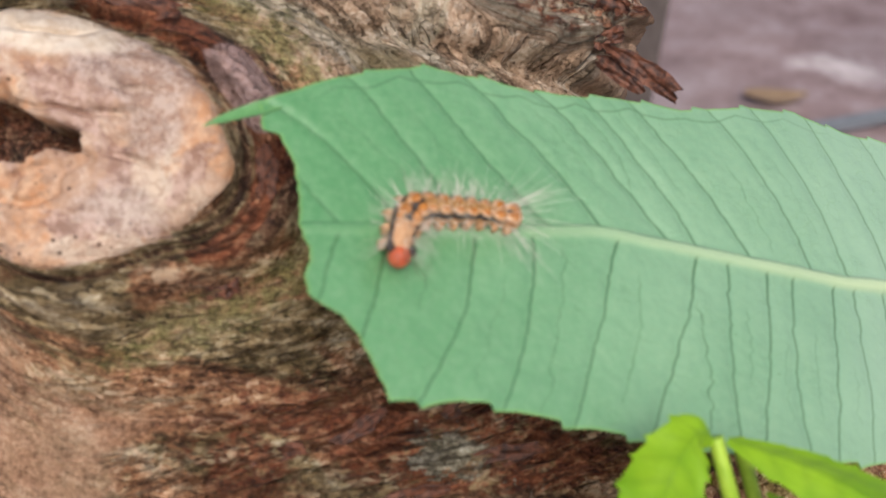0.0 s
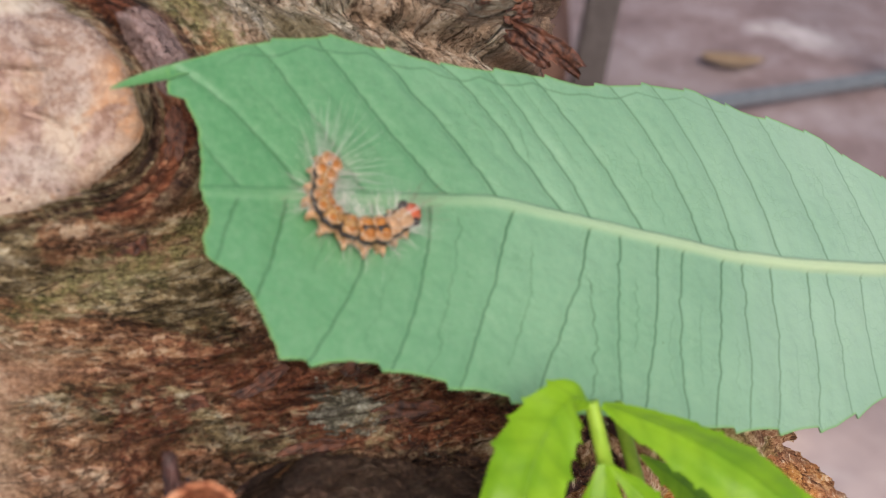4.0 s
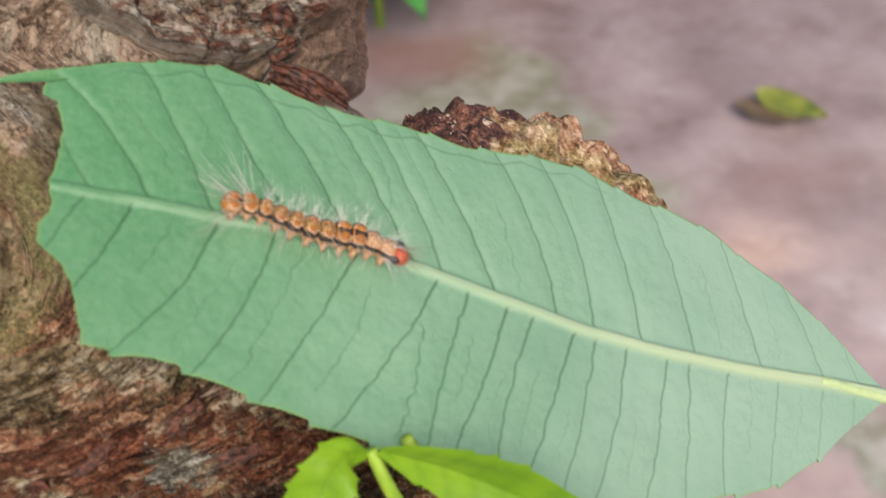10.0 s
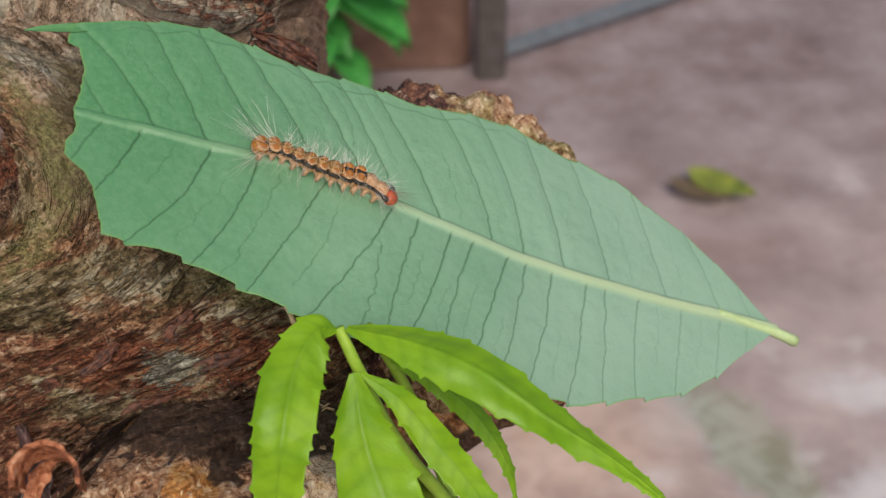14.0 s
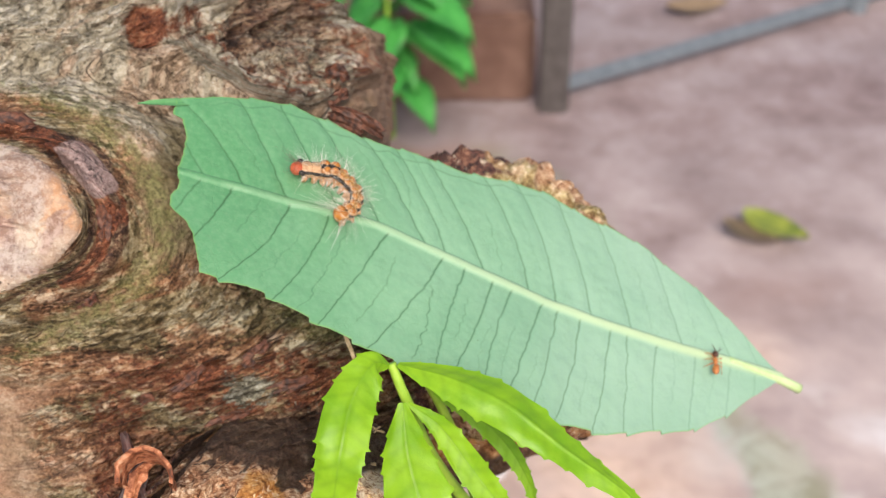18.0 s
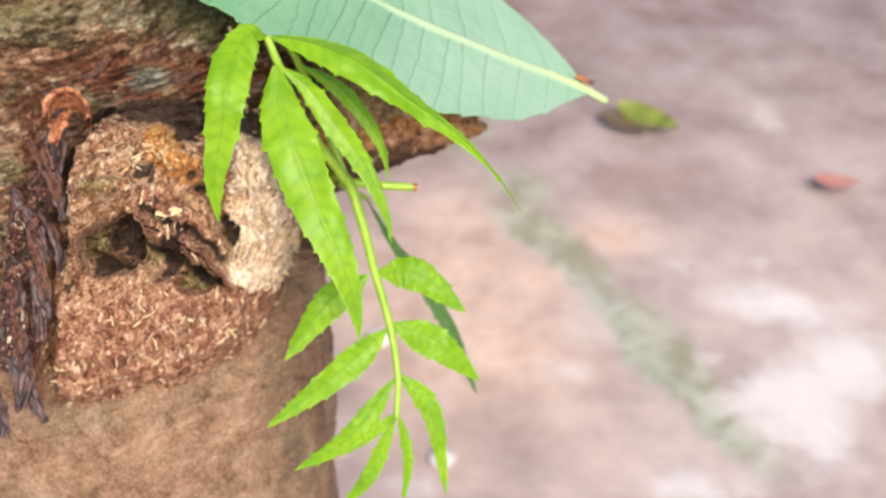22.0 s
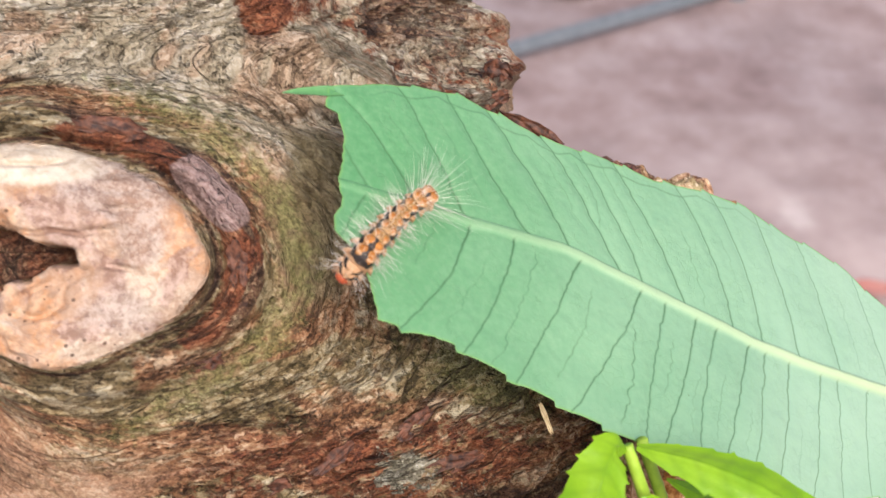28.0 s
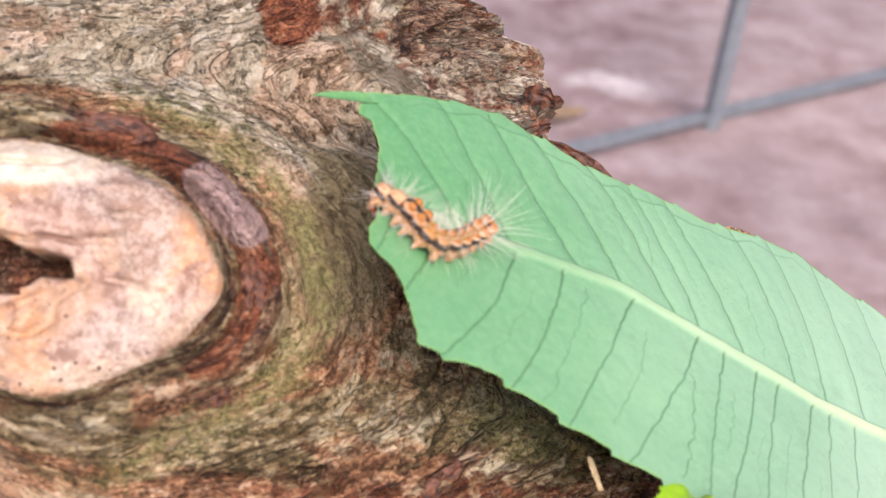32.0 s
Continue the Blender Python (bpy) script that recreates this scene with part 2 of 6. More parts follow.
    grey = m.ramp(mixed, ((0.28, (0.085, 0.066, 0.042)), (0.42, (0.31, 0.262, 0.175)), (0.52, (0.43, 0.375, 0.268)), (0.62, (0.52, 0.465, 0.355)), (0.76, (0.68, 0.63, 0.52))))
    smoothb = m.ramp(m.math("ADD", m.math("MULTIPLY", m.noise(110.0, 6.0, 0.7, None, 0.6), 0.55), m.math("MULTIPLY", fine, 0.45)), ((0.37, (0.07, 0.032, 0.016)), (0.45, (0.21, 0.118, 0.066)), (0.52, (0.35, 0.203, 0.124)), (0.60, (0.45, 0.305, 0.205)), (0.7, (0.60, 0.46, 0.34))))
    smoothb = m.mix(m.level(m.noise(30.0, 4.0, 0.6), 0.5, 0.65, 0.0, 0.5), smoothb, m.mix(m.level(fine, 0.4, 0.6), (0.19, 0.135, 0.08), (0.36, 0.28, 0.175)))
    rust = m.ramp(m.math("ADD", m.math("MULTIPLY", m.noise(420.0, 6.0, 0.75, wide, 0.8), 0.6), m.math("MULTIPLY", fine, 0.4)), ((0.35, (0.025, 0.012, 0.009)), (0.44, (0.12, 0.034, 0.018)), (0.52, (0.30, 0.098, 0.042)), (0.60, (0.44, 0.22, 0.12)), (0.72, (0.60, 0.42, 0.30))))
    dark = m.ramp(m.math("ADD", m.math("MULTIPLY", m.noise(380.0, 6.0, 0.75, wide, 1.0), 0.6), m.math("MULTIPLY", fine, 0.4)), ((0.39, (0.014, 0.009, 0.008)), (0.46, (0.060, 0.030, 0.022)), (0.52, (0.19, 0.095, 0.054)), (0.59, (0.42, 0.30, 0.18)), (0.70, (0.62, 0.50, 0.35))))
    moss = m.mix(m.level(fine, 0.38, 0.62), (0.085, 0.095, 0.025), (0.29, 0.295, 0.10))
    lichen = m.ramp(m.math("ADD", m.math("MULTIPLY", m.noise(420.0, 5.0, 0.7, None, 1.5), 0.6), m.math("MULTIPLY", fine, 0.4)), ((0.38, (0.04, 0.032, 0.02)), (0.48, (0.20, 0.185, 0.13)), (0.56, (0.42, 0.40, 0.31)), (0.66, (0.68, 0.67, 0.58))))
    pale = m.ramp(m.math("ADD", m.math("MULTIPLY", m.noise(95.0, 5.0, 0.6, None, 0.8), 0.75), m.math("MULTIPLY", fine, 0.25)), ((0.33, (0.32, 0.17, 0.10)), (0.42, (0.44, 0.275, 0.175)), (0.50, (0.52, 0.375, 0.275)), (0.60, (0.61, 0.515, 0.41))))
    pale = m.mix(m.level(patch, 0.50, 0.57, 0.0, 0.8), pale, m.mix(m.level(speck, 0.4, 0.6), (0.55, 0.28, 0.135), (0.66, 0.44, 0.28)))
    pale = m.mix(m.level(m.noise(60.0, 5.0, 0.65, None, 0.8), 0.51, 0.58, 0.0, 0.85), pale, m.mix(m.level(speck, 0.4, 0.6), (0.24, 0.14, 0.11), (0.52, 0.38, 0.32)))
    pale = m.mix(m.level(m.noise(900.0, 5.0, 0.7, None, 0.5), 0.46, 0.62, 0.0, 0.55), pale, (0.34, 0.22, 0.155))
    pale = m.mix(m.level(m.voronoi(560.0), 0.13, 0.20, 0.85, 0.0), pale, m.mix(m.level(m.noise(40.0, 3.0, 0.6), 0.42, 0.50), pale, (0.08, 0.04, 0.025)))
    near = lambda name, amp, a, b, f=None: m.level(m.math("ADD", m.attr(name), m.math("MULTIPLY", m.math("SUBTRACT", f or patch, 0.5), amp)), a, b)
    pale = m.mix(m.math("MULTIPLY", near("knotgrey", 1.0, 0.30, 0.62), 0.75), pale, m.mix(m.level(m.math("ADD", m.math("MULTIPLY", fine, 0.5), m.math("MULTIPLY", speck, 0.5)), 0.42, 0.58), (0.25, 0.175, 0.145), (0.50, 0.42, 0.37)))
    pale = m.mix(m.math("MULTIPLY", near("knotwhite", 1.0, 0.30, 0.60), 0.85), pale, m.mix(m.level(speck, 0.35, 0.65), (0.56, 0.47, 0.36), (0.72, 0.66, 0.55)))
    grey = m.mix(m.level(tone, 0.50, 0.60, 0.0, 0.5), grey, tan)
    c = m.mix(near("grey", 0.8, 0.3, 0.7), base, grey)
    c = m.mix(m.math("MULTIPLY", near("smoothbark", 0.9, 0.25, 0.75), 0.85), c, smoothb)
    c = m.mix(m.math("MULTIPLY", near("olivebark", 0.7, 0.30, 0.70), 0.8), c, m.ramp(m.math("ADD", m.math("MULTIPLY", speck, 0.5), m.math("MULTIPLY", fine, 0.5)), ((0.38, (0.10, 0.082, 0.036)), (0.50, (0.205, 0.170, 0.085)), (0.62, (0.33, 0.285, 0.155)))))
    c = m.mix(m.math("MULTIPLY", near("moss", 1.6, 0.40, 0.85, speck), 0.65), c, moss)
    c = m.mix(near("rust", 1.9, 0.36, 0.62, m.math("ADD", m.math("MULTIPLY", patch, 0.5), m.math("MULTIPLY", speck, 0.5))), c, rust)
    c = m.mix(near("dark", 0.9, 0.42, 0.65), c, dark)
    c = m.mix(near("lichen", 1.8, 0.5, 0.62, speck), c, lichen)
    c = m.mix(m.math("MULTIPLY", crack, m.math("MULTIPLY_ADD", m.attr("grey"), -0.35, 0.80)), c, (0.030, 0.018, 0.012))
    c = m.mix(near("plate", 0.5, 0.45, 0.58), c, m.mix(m.level(fine, 0.35, 0.65), (0.30, 0.185, 0.165), (0.50, 0.37, 0.34)))
    c = m.mix(m.level(m.attr("pale"), 0.4, 0.6), c, pale)
    c = m.mix(m.level(patch, 0.3, 0.7, 0.10, 0.18), c, (0.03, 0.018, 0.012))
    m.colour(c)
    h = m.math("ADD", m.math("MULTIPLY", streak, 0.5), m.math("MULTIPLY", fine, 0.45))
    h = m.math("SUBTRACT", h, m.math("MULTIPLY", crack, 1.1))
    h = m.math("MULTIPLY", h, m.math("MULTIPLY_ADD", rugged, 0.70, 0.30))
    n1 = m.bump(m.math("MULTIPLY", m.math("ADD", h, m.math("MULTIPLY", scale_tone, 0.5)), m.math("MULTIPLY_ADD", m.attr("pale"), -0.93, 1.0)), 1.0, 0.0009)
    m.bump(m.noise(2600.0, 3.0, 0.6), 0.45, 0.00025, n1)
    return m.m


def wood_material():
    """Rough broken wood of the lower burl."""
    m = Mat("broken_wood", 0.78, 0.3)
    v = m.stretched((1.0, 1.0, 2.4), (0.3, 0.7, 0.2))
    fibre = m.noise(300.0, 6.0, 0.75, v, 1.4)
    fine = m.noise(1500.0, 6.0, 0.75)
    patch = m.noise(80.0, 5.0, 0.65, m.coords(), 0.8)
    chips = m.noise(620.0, 4.0, 0.65, m.stretched((1, 1, 0.35), (0.9, 0.2, 0.5)), 1.0)
    bent = m.warped(m.stretched((1, 1, 0.4), (0.9, 0.2, 0.5)), 600.0, 0.002)
    shard = m.math("SUBTRACT", m.math("ADD", m.math("MULTIPLY", m.cells(650.0, bent), 0.5), m.math("MULTIPLY", m.cells(1500.0, bent), 0.5)), 0.5)
    grainy = m.math("ADD", m.math("ADD", m.math("MULTIPLY", fibre, 0.60), m.math("MULTIPLY", fine, 0.42)), m.math("MULTIPLY", shard, 0.24))
    chips = m.math("ADD", chips, m.math("MULTIPLY", shard, 0.30))
    zone = lambda name, amp, a, b, hi, f=patch: m.level(m.math("ADD", m.attr(name), m.math("MULTIPLY", m.math("SUBTRACT", f, 0.5), amp)), a, b, 0.0, hi)
    c = m.ramp(grainy, ((0.36, (0.055, 0.023, 0.012)), (0.44, (0.24, 0.105, 0.05)), (0.51, (0.43, 0.235, 0.13)), (0.58, (0.60, 0.39, 0.235)), (0.68, (0.78, 0.61, 0.43))))
    c = m.mix(zone("brown", 0.9, 0.35, 0.65, 0.85), c, m.ramp(grainy, ((0.36, (0.05, 0.018, 0.010)), (0.45, (0.21, 0.082, 0.045)), (0.54, (0.37, 0.175, 0.10)), (0.66, (0.58, 0.38, 0.25)))))
    c = m.mix(zone("palewood", 1.0, 0.3, 0.65, 0.95), c, m.ramp(m.math("ADD", m.math("MULTIPLY", chips, 0.6), m.math("MULTIPLY", fine, 0.4)), ((0.36, (0.22, 0.11, 0.06)), (0.44, (0.56, 0.37, 0.23)), (0.51, (0.84, 0.68, 0.50)), (0.60, (0.94, 0.86, 0.72)))))
    c = m.mix(zone("orange", 0.9, 0.35, 0.65, 0.9), c, m.ramp(grainy, ((0.38, (0.20, 0.065, 0.015)), (0.50, (0.56, 0.24, 0.055)), (0.62, (0.74, 0.44, 0.16)))))
    c = m.mix(zone("olive", 1.0, 0.35, 0.65, 0.85), c, m.ramp(grainy, ((0.38, (0.075, 0.052, 0.014)), (0.50, (0.23, 0.18, 0.055)), (0.62, (0.50, 0.42, 0.19)))))
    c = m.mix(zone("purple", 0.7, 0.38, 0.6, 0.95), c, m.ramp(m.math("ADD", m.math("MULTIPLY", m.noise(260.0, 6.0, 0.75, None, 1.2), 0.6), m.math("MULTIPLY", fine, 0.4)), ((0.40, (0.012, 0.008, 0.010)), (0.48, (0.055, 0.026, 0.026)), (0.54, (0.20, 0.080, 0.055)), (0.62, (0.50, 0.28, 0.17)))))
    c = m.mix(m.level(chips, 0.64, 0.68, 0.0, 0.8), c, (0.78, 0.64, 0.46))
    # near-black zone; on the burl it puts the shade of recesses into the colour
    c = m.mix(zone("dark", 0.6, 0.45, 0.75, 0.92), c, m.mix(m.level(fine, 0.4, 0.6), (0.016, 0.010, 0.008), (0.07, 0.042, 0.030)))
    m.colour(c)
    n1 = m.bump(fibre, 0.8, 0.0010)
    m.bump(chips, 0.4, 0.0003, n1)
    return m.m


def flake_material():
    m = Mat("bark_flake", 0.7, 0.35)
    n = m.noise(500.0, 5.0, 0.65, None, 0.6)
    m.colour(m.ramp(n, ((0.3, (0.03, 0.014, 0.010)), (0.45, (0.24, 0.075, 0.032)), (0.57, (0.46, 0.18, 0.085)), (0.7, (0.60, 0.36, 0.22)))))
    m.bump(n, 0.6, 0.0008)
    return m.m


def leaf_material():
    m = Mat("leaf_underside", 0.38, 0.8)
    vein, rib, edge = m.attr("vein"), m.attr("rib"), m.attr("edge")
    big, small = m.noise(32.0, 3.0, 0.5), m.noise(900.0, 4.0, 0.6)
    c = m.mix(m.level(big, 0.3, 0.7), (0.077, 0.280, 0.098), (0.112, 0.332, 0.136))
    # paler towards the stalk: the sky's sheen on the blade, put into the colour
    c = m.mix(m.attr("rib_sheen"), c, m.mix(m.level(big, 0.3, 0.7), (0.272, 0.455, 0.318), (0.330, 0.510, 0.374)))
    c = m.mix(m.math("MULTIPLY", m.level(small, 0.35, 0.75), 0.22), c, (0.30, 0.50, 0.29))
    mesh = m.math("MULTIPLY", m.level(m.voronoi(560.0, m.warped(m.coords(), 500.0, 0.0016), "DISTANCE_TO_EDGE"), 0.0, 0.07, 1.0, 0.0), m.level(m.noise(160.0, 3.0, 0.6), 0.42, 0.62))
    c = m.mix(m.math("MULTIPLY", mesh, 0.16), c, (0.11, 0.26, 0.10))
    c = m.mix(m.math("MULTIPLY", vein, 0.95), c, (0.026, 0.110, 0.030))
    c = m.mix(m.level(m.noise(620.0, 2.0, 0.5), 0.76, 0.80, 0.0, 0.6), c, (0.10, 0.20, 0.08))
    c = m.mix(m.math("MULTIPLY", edge, 0.8), c, (0.20, 0.42, 0.10))
    c = m.mix(m.math("MULTIPLY", rib, m.attr("rib_sheen")), c, (0.50, 0.64, 0.38))
    m.colour(c)
    m.rough(m.level(big, 0.2, 0.8, 0.34, 0.48))
    m.bump(m.math("SUBTRACT", m.math("ADD", m.noise(330.0, 4.0, 0.6), m.math("MULTIPLY", small, 0.40)), m.math("MULTIPLY", mesh, 0.22)), 0.22, 0.0006)
    m.translucent(c, 0.15)
    return m.m


def sprout_material(name, a, b, amount=0.3):
    m = Mat(name, 0.42, 0.5)
    n, fine = m.noise(120.0, 4.0, 0.6), m.noise(1400.0, 3.0, 0.6)
    c = m.mix(m.level(n, 0.3, 0.7), a, b)
    c = m.mix(m.math("MULTIPLY", m.attr("stripe"), 0.28), c, tuple(q * 0.62 for q in a))
    c = m.mix(m.math("MULTIPLY", m.attr("rib"), 0.4), c, tuple(q * 0.7 for q in a))
    m.colour(c)
    m.bump(fine, 0.15, 0.0004)
    m.translucent(c, amount)
    return m.m


def plain(name, a, b, scale, rough=0.6, spec=0.4, bump=0.3, distance=0.0005):
    m = Mat(name, rough, spec)
    n = m.noise(scale, 5.0, 0.6)
    m.colour(m.mix(m.level(n, 0.3, 0.7), a, b))
    m.bump(n, bump, distance)
    return m.m


def ground_material():
    m = Mat("paving", 0.85, 0.25)
    big, mid, fine = m.noise(3.2, 5.0, 0.6), m.noise(11.0, 4.0, 0.55), m.noise(60.0, 4.0, 0.6)
    spot = m.noise(26.0, 4.0, 0.6, None, 0.6)
    c = m.ramp(m.math("ADD", m.math("MULTIPLY", mid, 0.7), m.math("MULTIPLY", fine, 0.3)), ((0.32, (0.155, 0.102, 0.098)), (0.5, (0.250, 0.188, 0.186)), (0.68, (0.36, 0.30, 0.305))))
    c = m.mix(m.level(big, 0.40, 0.75, 0.0, 0.5), c, (0.30, 0.265, 0.27))
    # the near ground's sunlight is painted here as a lighter colour
    c = m.mix(m.math("MULTIPLY", m.attr("sunlit_near"), m.level(mid, 0.25, 0.7, 0.35, 0.9)), c, (0.52, 0.42, 0.39))
    c = m.mix(m.math("MULTIPLY", m.attr("warm"), m.level(mid, 0.3, 0.7, 0.5, 0.95)), c, m.mix(m.level(spot, 0.35, 0.65), (0.56, 0.38, 0.275), (0.76, 0.56, 0.44)))
    c = m.mix(m.math("MULTIPLY", m.attr("grey"), m.level(spot, 0.3, 0.7, 0.4, 1.0)), c, (0.42, 0.43, 0.42))
    c = m.mix(m.math("MULTIPLY", m.level(m.math("ADD", m.attr("moss"), m.math("MULTIPLY", m.math("SUBTRACT", mid, 0.5), 1.0)), 0.15, 0.9), 0.6), c, m.mix(m.level(spot, 0.38, 0.62), (0.17, 0.21, 0.10), (0.36, 0.40, 0.29)))
    c = m.mix(m.math("MULTIPLY", m.level(m.math("ADD", m.attr("soil"), m.math("MULTIPLY", m.math("SUBTRACT", big, 0.5), 1.6)), 0.1, 0.9), 0.6), c, (0.25, 0.130, 0.098))
    c = m.mix(m.level(m.math("ADD", m.attr("pale"), m.math("MULTIPLY", m.math("SUBTRACT", m.math("ADD", m.math("MULTIPLY", mid, 0.5), m.math("MULTIPLY", spot, 0.5)), 0.5), 1.7)), 0.15, 0.9, 0.0, 0.85), c, (0.66, 0.62, 0.615))
    m.colour(c)
    m.bump(m.math("ADD", mid, m.math("MULTIPLY", fine, 0.4)), 0.4, 0.01)
    return m.m


BARK, WOOD, LEAF = bark_material(), wood_material(), leaf_material()
SPROUT = sprout_material("sprout_leaf", (0.195, 0.42, 0.008), (0.30, 0.54, 0.014))
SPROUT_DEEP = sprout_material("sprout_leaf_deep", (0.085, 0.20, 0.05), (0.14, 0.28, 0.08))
STEM = plain("green_stem", (0.24, 0.42, 0.03), (0.36, 0.54, 0.06), 300.0, 0.4)
CUT = plain("cut_stem", (0.30, 0.14, 0.05), (0.42, 0.28, 0.10), 500.0, 0.6)
GROUND = ground_material()

# ---- the tree trunk ----
ROWS_V = (-1.30, -1.25, -0.80, -0.45, -0.30, -0.20, -0.087, -0.066, -0.050, -0.030, -0.015, 0.0, 0.05, 0.10, 0.15, 0.30, 0.62)
ROWS_C = (-0.505, -0.50, -0.45, -0.38, -0.275, -0.215, -0.136, -0.116, -0.1000, -0.094, -0.0895, -0.086, -0.0738, -0.0690, -0.067, -0.064, -0.060)
ROWS_A = (0.004, 0.050, 0.060, 0.066, 0.066, 0.066, 0.068, 0.0700, 0.0735, 0.0690, 0.0665, 0.064, 0.0658, 0.0640, 0.063, 0.064, 0.071)
ROWS_F = (-0.23, -0.25, 0.06, 0.31, 0.295, 0.285, 0.268, 0.267, 0.266, 0.264, 0.263, 0.262, 0.250, 0.246, 0.254, 0.350, 0.575)
KNOT = (-0.0985, -0.0075)
KNOT_U, KNOT_V = 0.0168, 0.0158


def knot_radius(u, v):
    """Distance from the old branch scar, 1 at the rim of its pale wood."""
    du, dv = u - KNOT[0], v - KNOT[1]
    a = np.arctan2(dv, du)
    rim = 1 + 0.06 * np.sin(2 * a + 0.5) + 0.05 * np.sin(3 * a + 2.0) + 0.03 * np.sin(5 * a)
    return np.sqrt((du / KNOT_U) ** 2 + (dv / KNOT_V) ** 2) / rim


def trunk_surface(u, v, w):
    """Relief and zones of the bark, from site coordinates of the plain trunk."""
    rho = knot_radius(u, v)
    turn = np.arctan2((v - KNOT[1]) / KNOT_V, (u - KNOT[0]) / KNOT_U)
    wob = fbm(u * 90, v * 90, w * 90, 3) - 0.5
    slow = fbm(u * 26 + 3, v * 26, w * 26, 3) - 0.5
    grain = rho * 0.0175 + 0.010 * slow + 0.0012 * wob
    along = turn * 0.017 * np.maximum(rho, 0.8)
    up = smooth(-0.026, -0.050, v - 0.15 * (u + 0.09))
    grain = grain * (1 - up) + up * (0.57 * u + 0.82 * v + 0.12 + 0.010 * slow + 0.0015 * wob)
    along = along * (1 - up) + up * (0.82 * u - 0.57 * v)
    ridge = fbm(grain * 380, along * 85, w * 0 + 2.0, 5, 0.6) - 0.5
    crack = np.abs(fbm(grain * 210 + 9, along * 60, 5.0, 4, 0.6) - 0.5)
    chunk = fbm(u * 210, v * 210, w * 210, 4, 0.6) - 0.5
    front = smooth(0.335, 0.285, w)
    # coarse shape; a smooth plate of inner bark beside the scar
    plate = np.exp(-((((u + 0.0798) * 0.62 + (v + 0.0165) * 0.78) / 0.0072) ** 4) - ((((v + 0.0165) * 0.62 - (u + 0.0798) * 0.78) / 0.0030) ** 4))
    h = 0.0195 * np.exp(-(rho / 1.55) ** 4) * front
    h += -0.0042 * np.exp(-(((rho + 0.12 * wob - 1.12) / 0.06) ** 2)) * front
    h += 0.0036 * np.exp(-(((rho - 1.32) / 0.15) ** 2)) * front * (0.6 + 0.8 * vnoise(turn * 3, 2.0))
    h += 0.0022 * np.exp(-(((rho - 1.95) / 0.2) ** 2)) * front
    upper = bell(u, v, -0.044, -0.046, 0.022, 0.021)
    h += 0.0042 * upper
    lipr = np.hypot((u + 0.0460) / 0.0162, (v + 0.0472) / 0.0132) * (1 + 0.6 * wob)
    h += 0.0030 * np.exp(-(((lipr - 0.95) / 0.22) ** 2)) * (0.4 + 1.1 * vnoise(np.arctan2(v + 0.046, u + 0.0435) * 2.2 + 9, 3.0))
    patch2 = bell(u, v, -0.0703, -0.0475, 0.0052, 0.0058)
    h += -0.0014 * patch2 + 0.0016 * np.exp(-(((np.hypot((u + 0.0703) / 0.0062, (v + 0.0475) / 0.0066) + 0.5 * wob - 1.0) / 0.2) ** 2))
    h += 0.002 * bell(u, v, -0.081, -0.039, 0.004, 0.003) - 0.0015 * bell(u, v, -0.081, -0.039, 0.0018, 0.0012)
    # face of the scar: hollow with splintered rim
    du, dv = (u - KNOT[0]) / KNOT_U, (v - KNOT[1]) / KNOT_V
    face = smooth(1.05, 0.99, rho + 0.22 * wob) * front
    ragged = 0.42 * (fbm(u * 320, v * 320, 1.0, 4, 0.6) - 0.5)
    notch = smooth(0.34, 0.26, np.abs(dv - 0.02 + 0.14 * du) + 0.24 * smooth(-0.45, 0.10, du) + 0.75 * ragged) * smooth(0.14, 0.02, du + 0.4 * ragged) * face
    bowl = smooth(-0.66, -0.86, du + 0.8 * ragged) * face
    h += -0.0105 * notch - 0.005 * bowl
    h += face * (0.0030 * (fbm(u * 130, v * 130, 4.0, 6, 0.6) - 0.5) * 2 - 0.0016 * smooth(0.05, 0.0, np.abs(fbm(u * 120 + 4, v * 120, 7.0, 3) - 0.5)))
    smoothbark = np.maximum(smooth(0.012, 0.040, v + 0.25 * (-0.090 - u) + 0.03 * slow) * smooth(-0.076, -0.094, u - 0.3 * smooth(0.04, 0.012, v) * 0.03 + 0.03 * wob), smooth(0.064, 0.080, v) * smooth(-0.055, -0.035, u))
    smoothbark = np.maximum(smoothbark, smooth(0.084, 0.100, v))
    smoothbark = np.maximum(smoothbark, 0.5 * np.exp(-(((rho - 1.72) / 0.22) ** 2)) * smooth(0.0, 0.6, np.cos(turn - 0.1)))
    smoothbark = np.maximum(smoothbark, 0.75 * smooth(-0.037, -0.031, u + 0.1 * wob * 0.03) * smooth(-0.020, -0.027, v))
    low = smooth(0.008, 0.020, v) * smooth(-0.10, -0.075, u)
    micro = fbm(grain * 900, along * 320, 8.0, 4, 0.65) - 0.5
    h += (1 - face) * (1 - 0.85 * smoothbark) * ((0.0024 + 0.0020 * low + 0.0022 * up) * ridge - (0.0012 + 0.0016 * low) * smooth(0.05, 0.0, crack) + (0.0010 + 0.0034 * low) * chunk + 0.0014 * micro)
    plates = fbm(grain * 95 + 4, along * 34, 6.0, 4, 0.55) * 9 + 0.8 * chunk
    h += (1 - face) * (1 - smoothbark) * (0.0006 + 0.0010 * low) * (1 - 0.75 * up) * (smooth(0.0, 0.85, plates % 1.0) - smooth(0.88, 1.0, plates % 1.0) - 0.5)
    h += -(1 - face) * (1 - smoothbark) * (0.0012 + 0.0008 * low) * smooth(0.022, 0.0, np.abs(fbm(grain * 170 + 2, along * 22, 9.0, 3, 0.5) - 0.5))
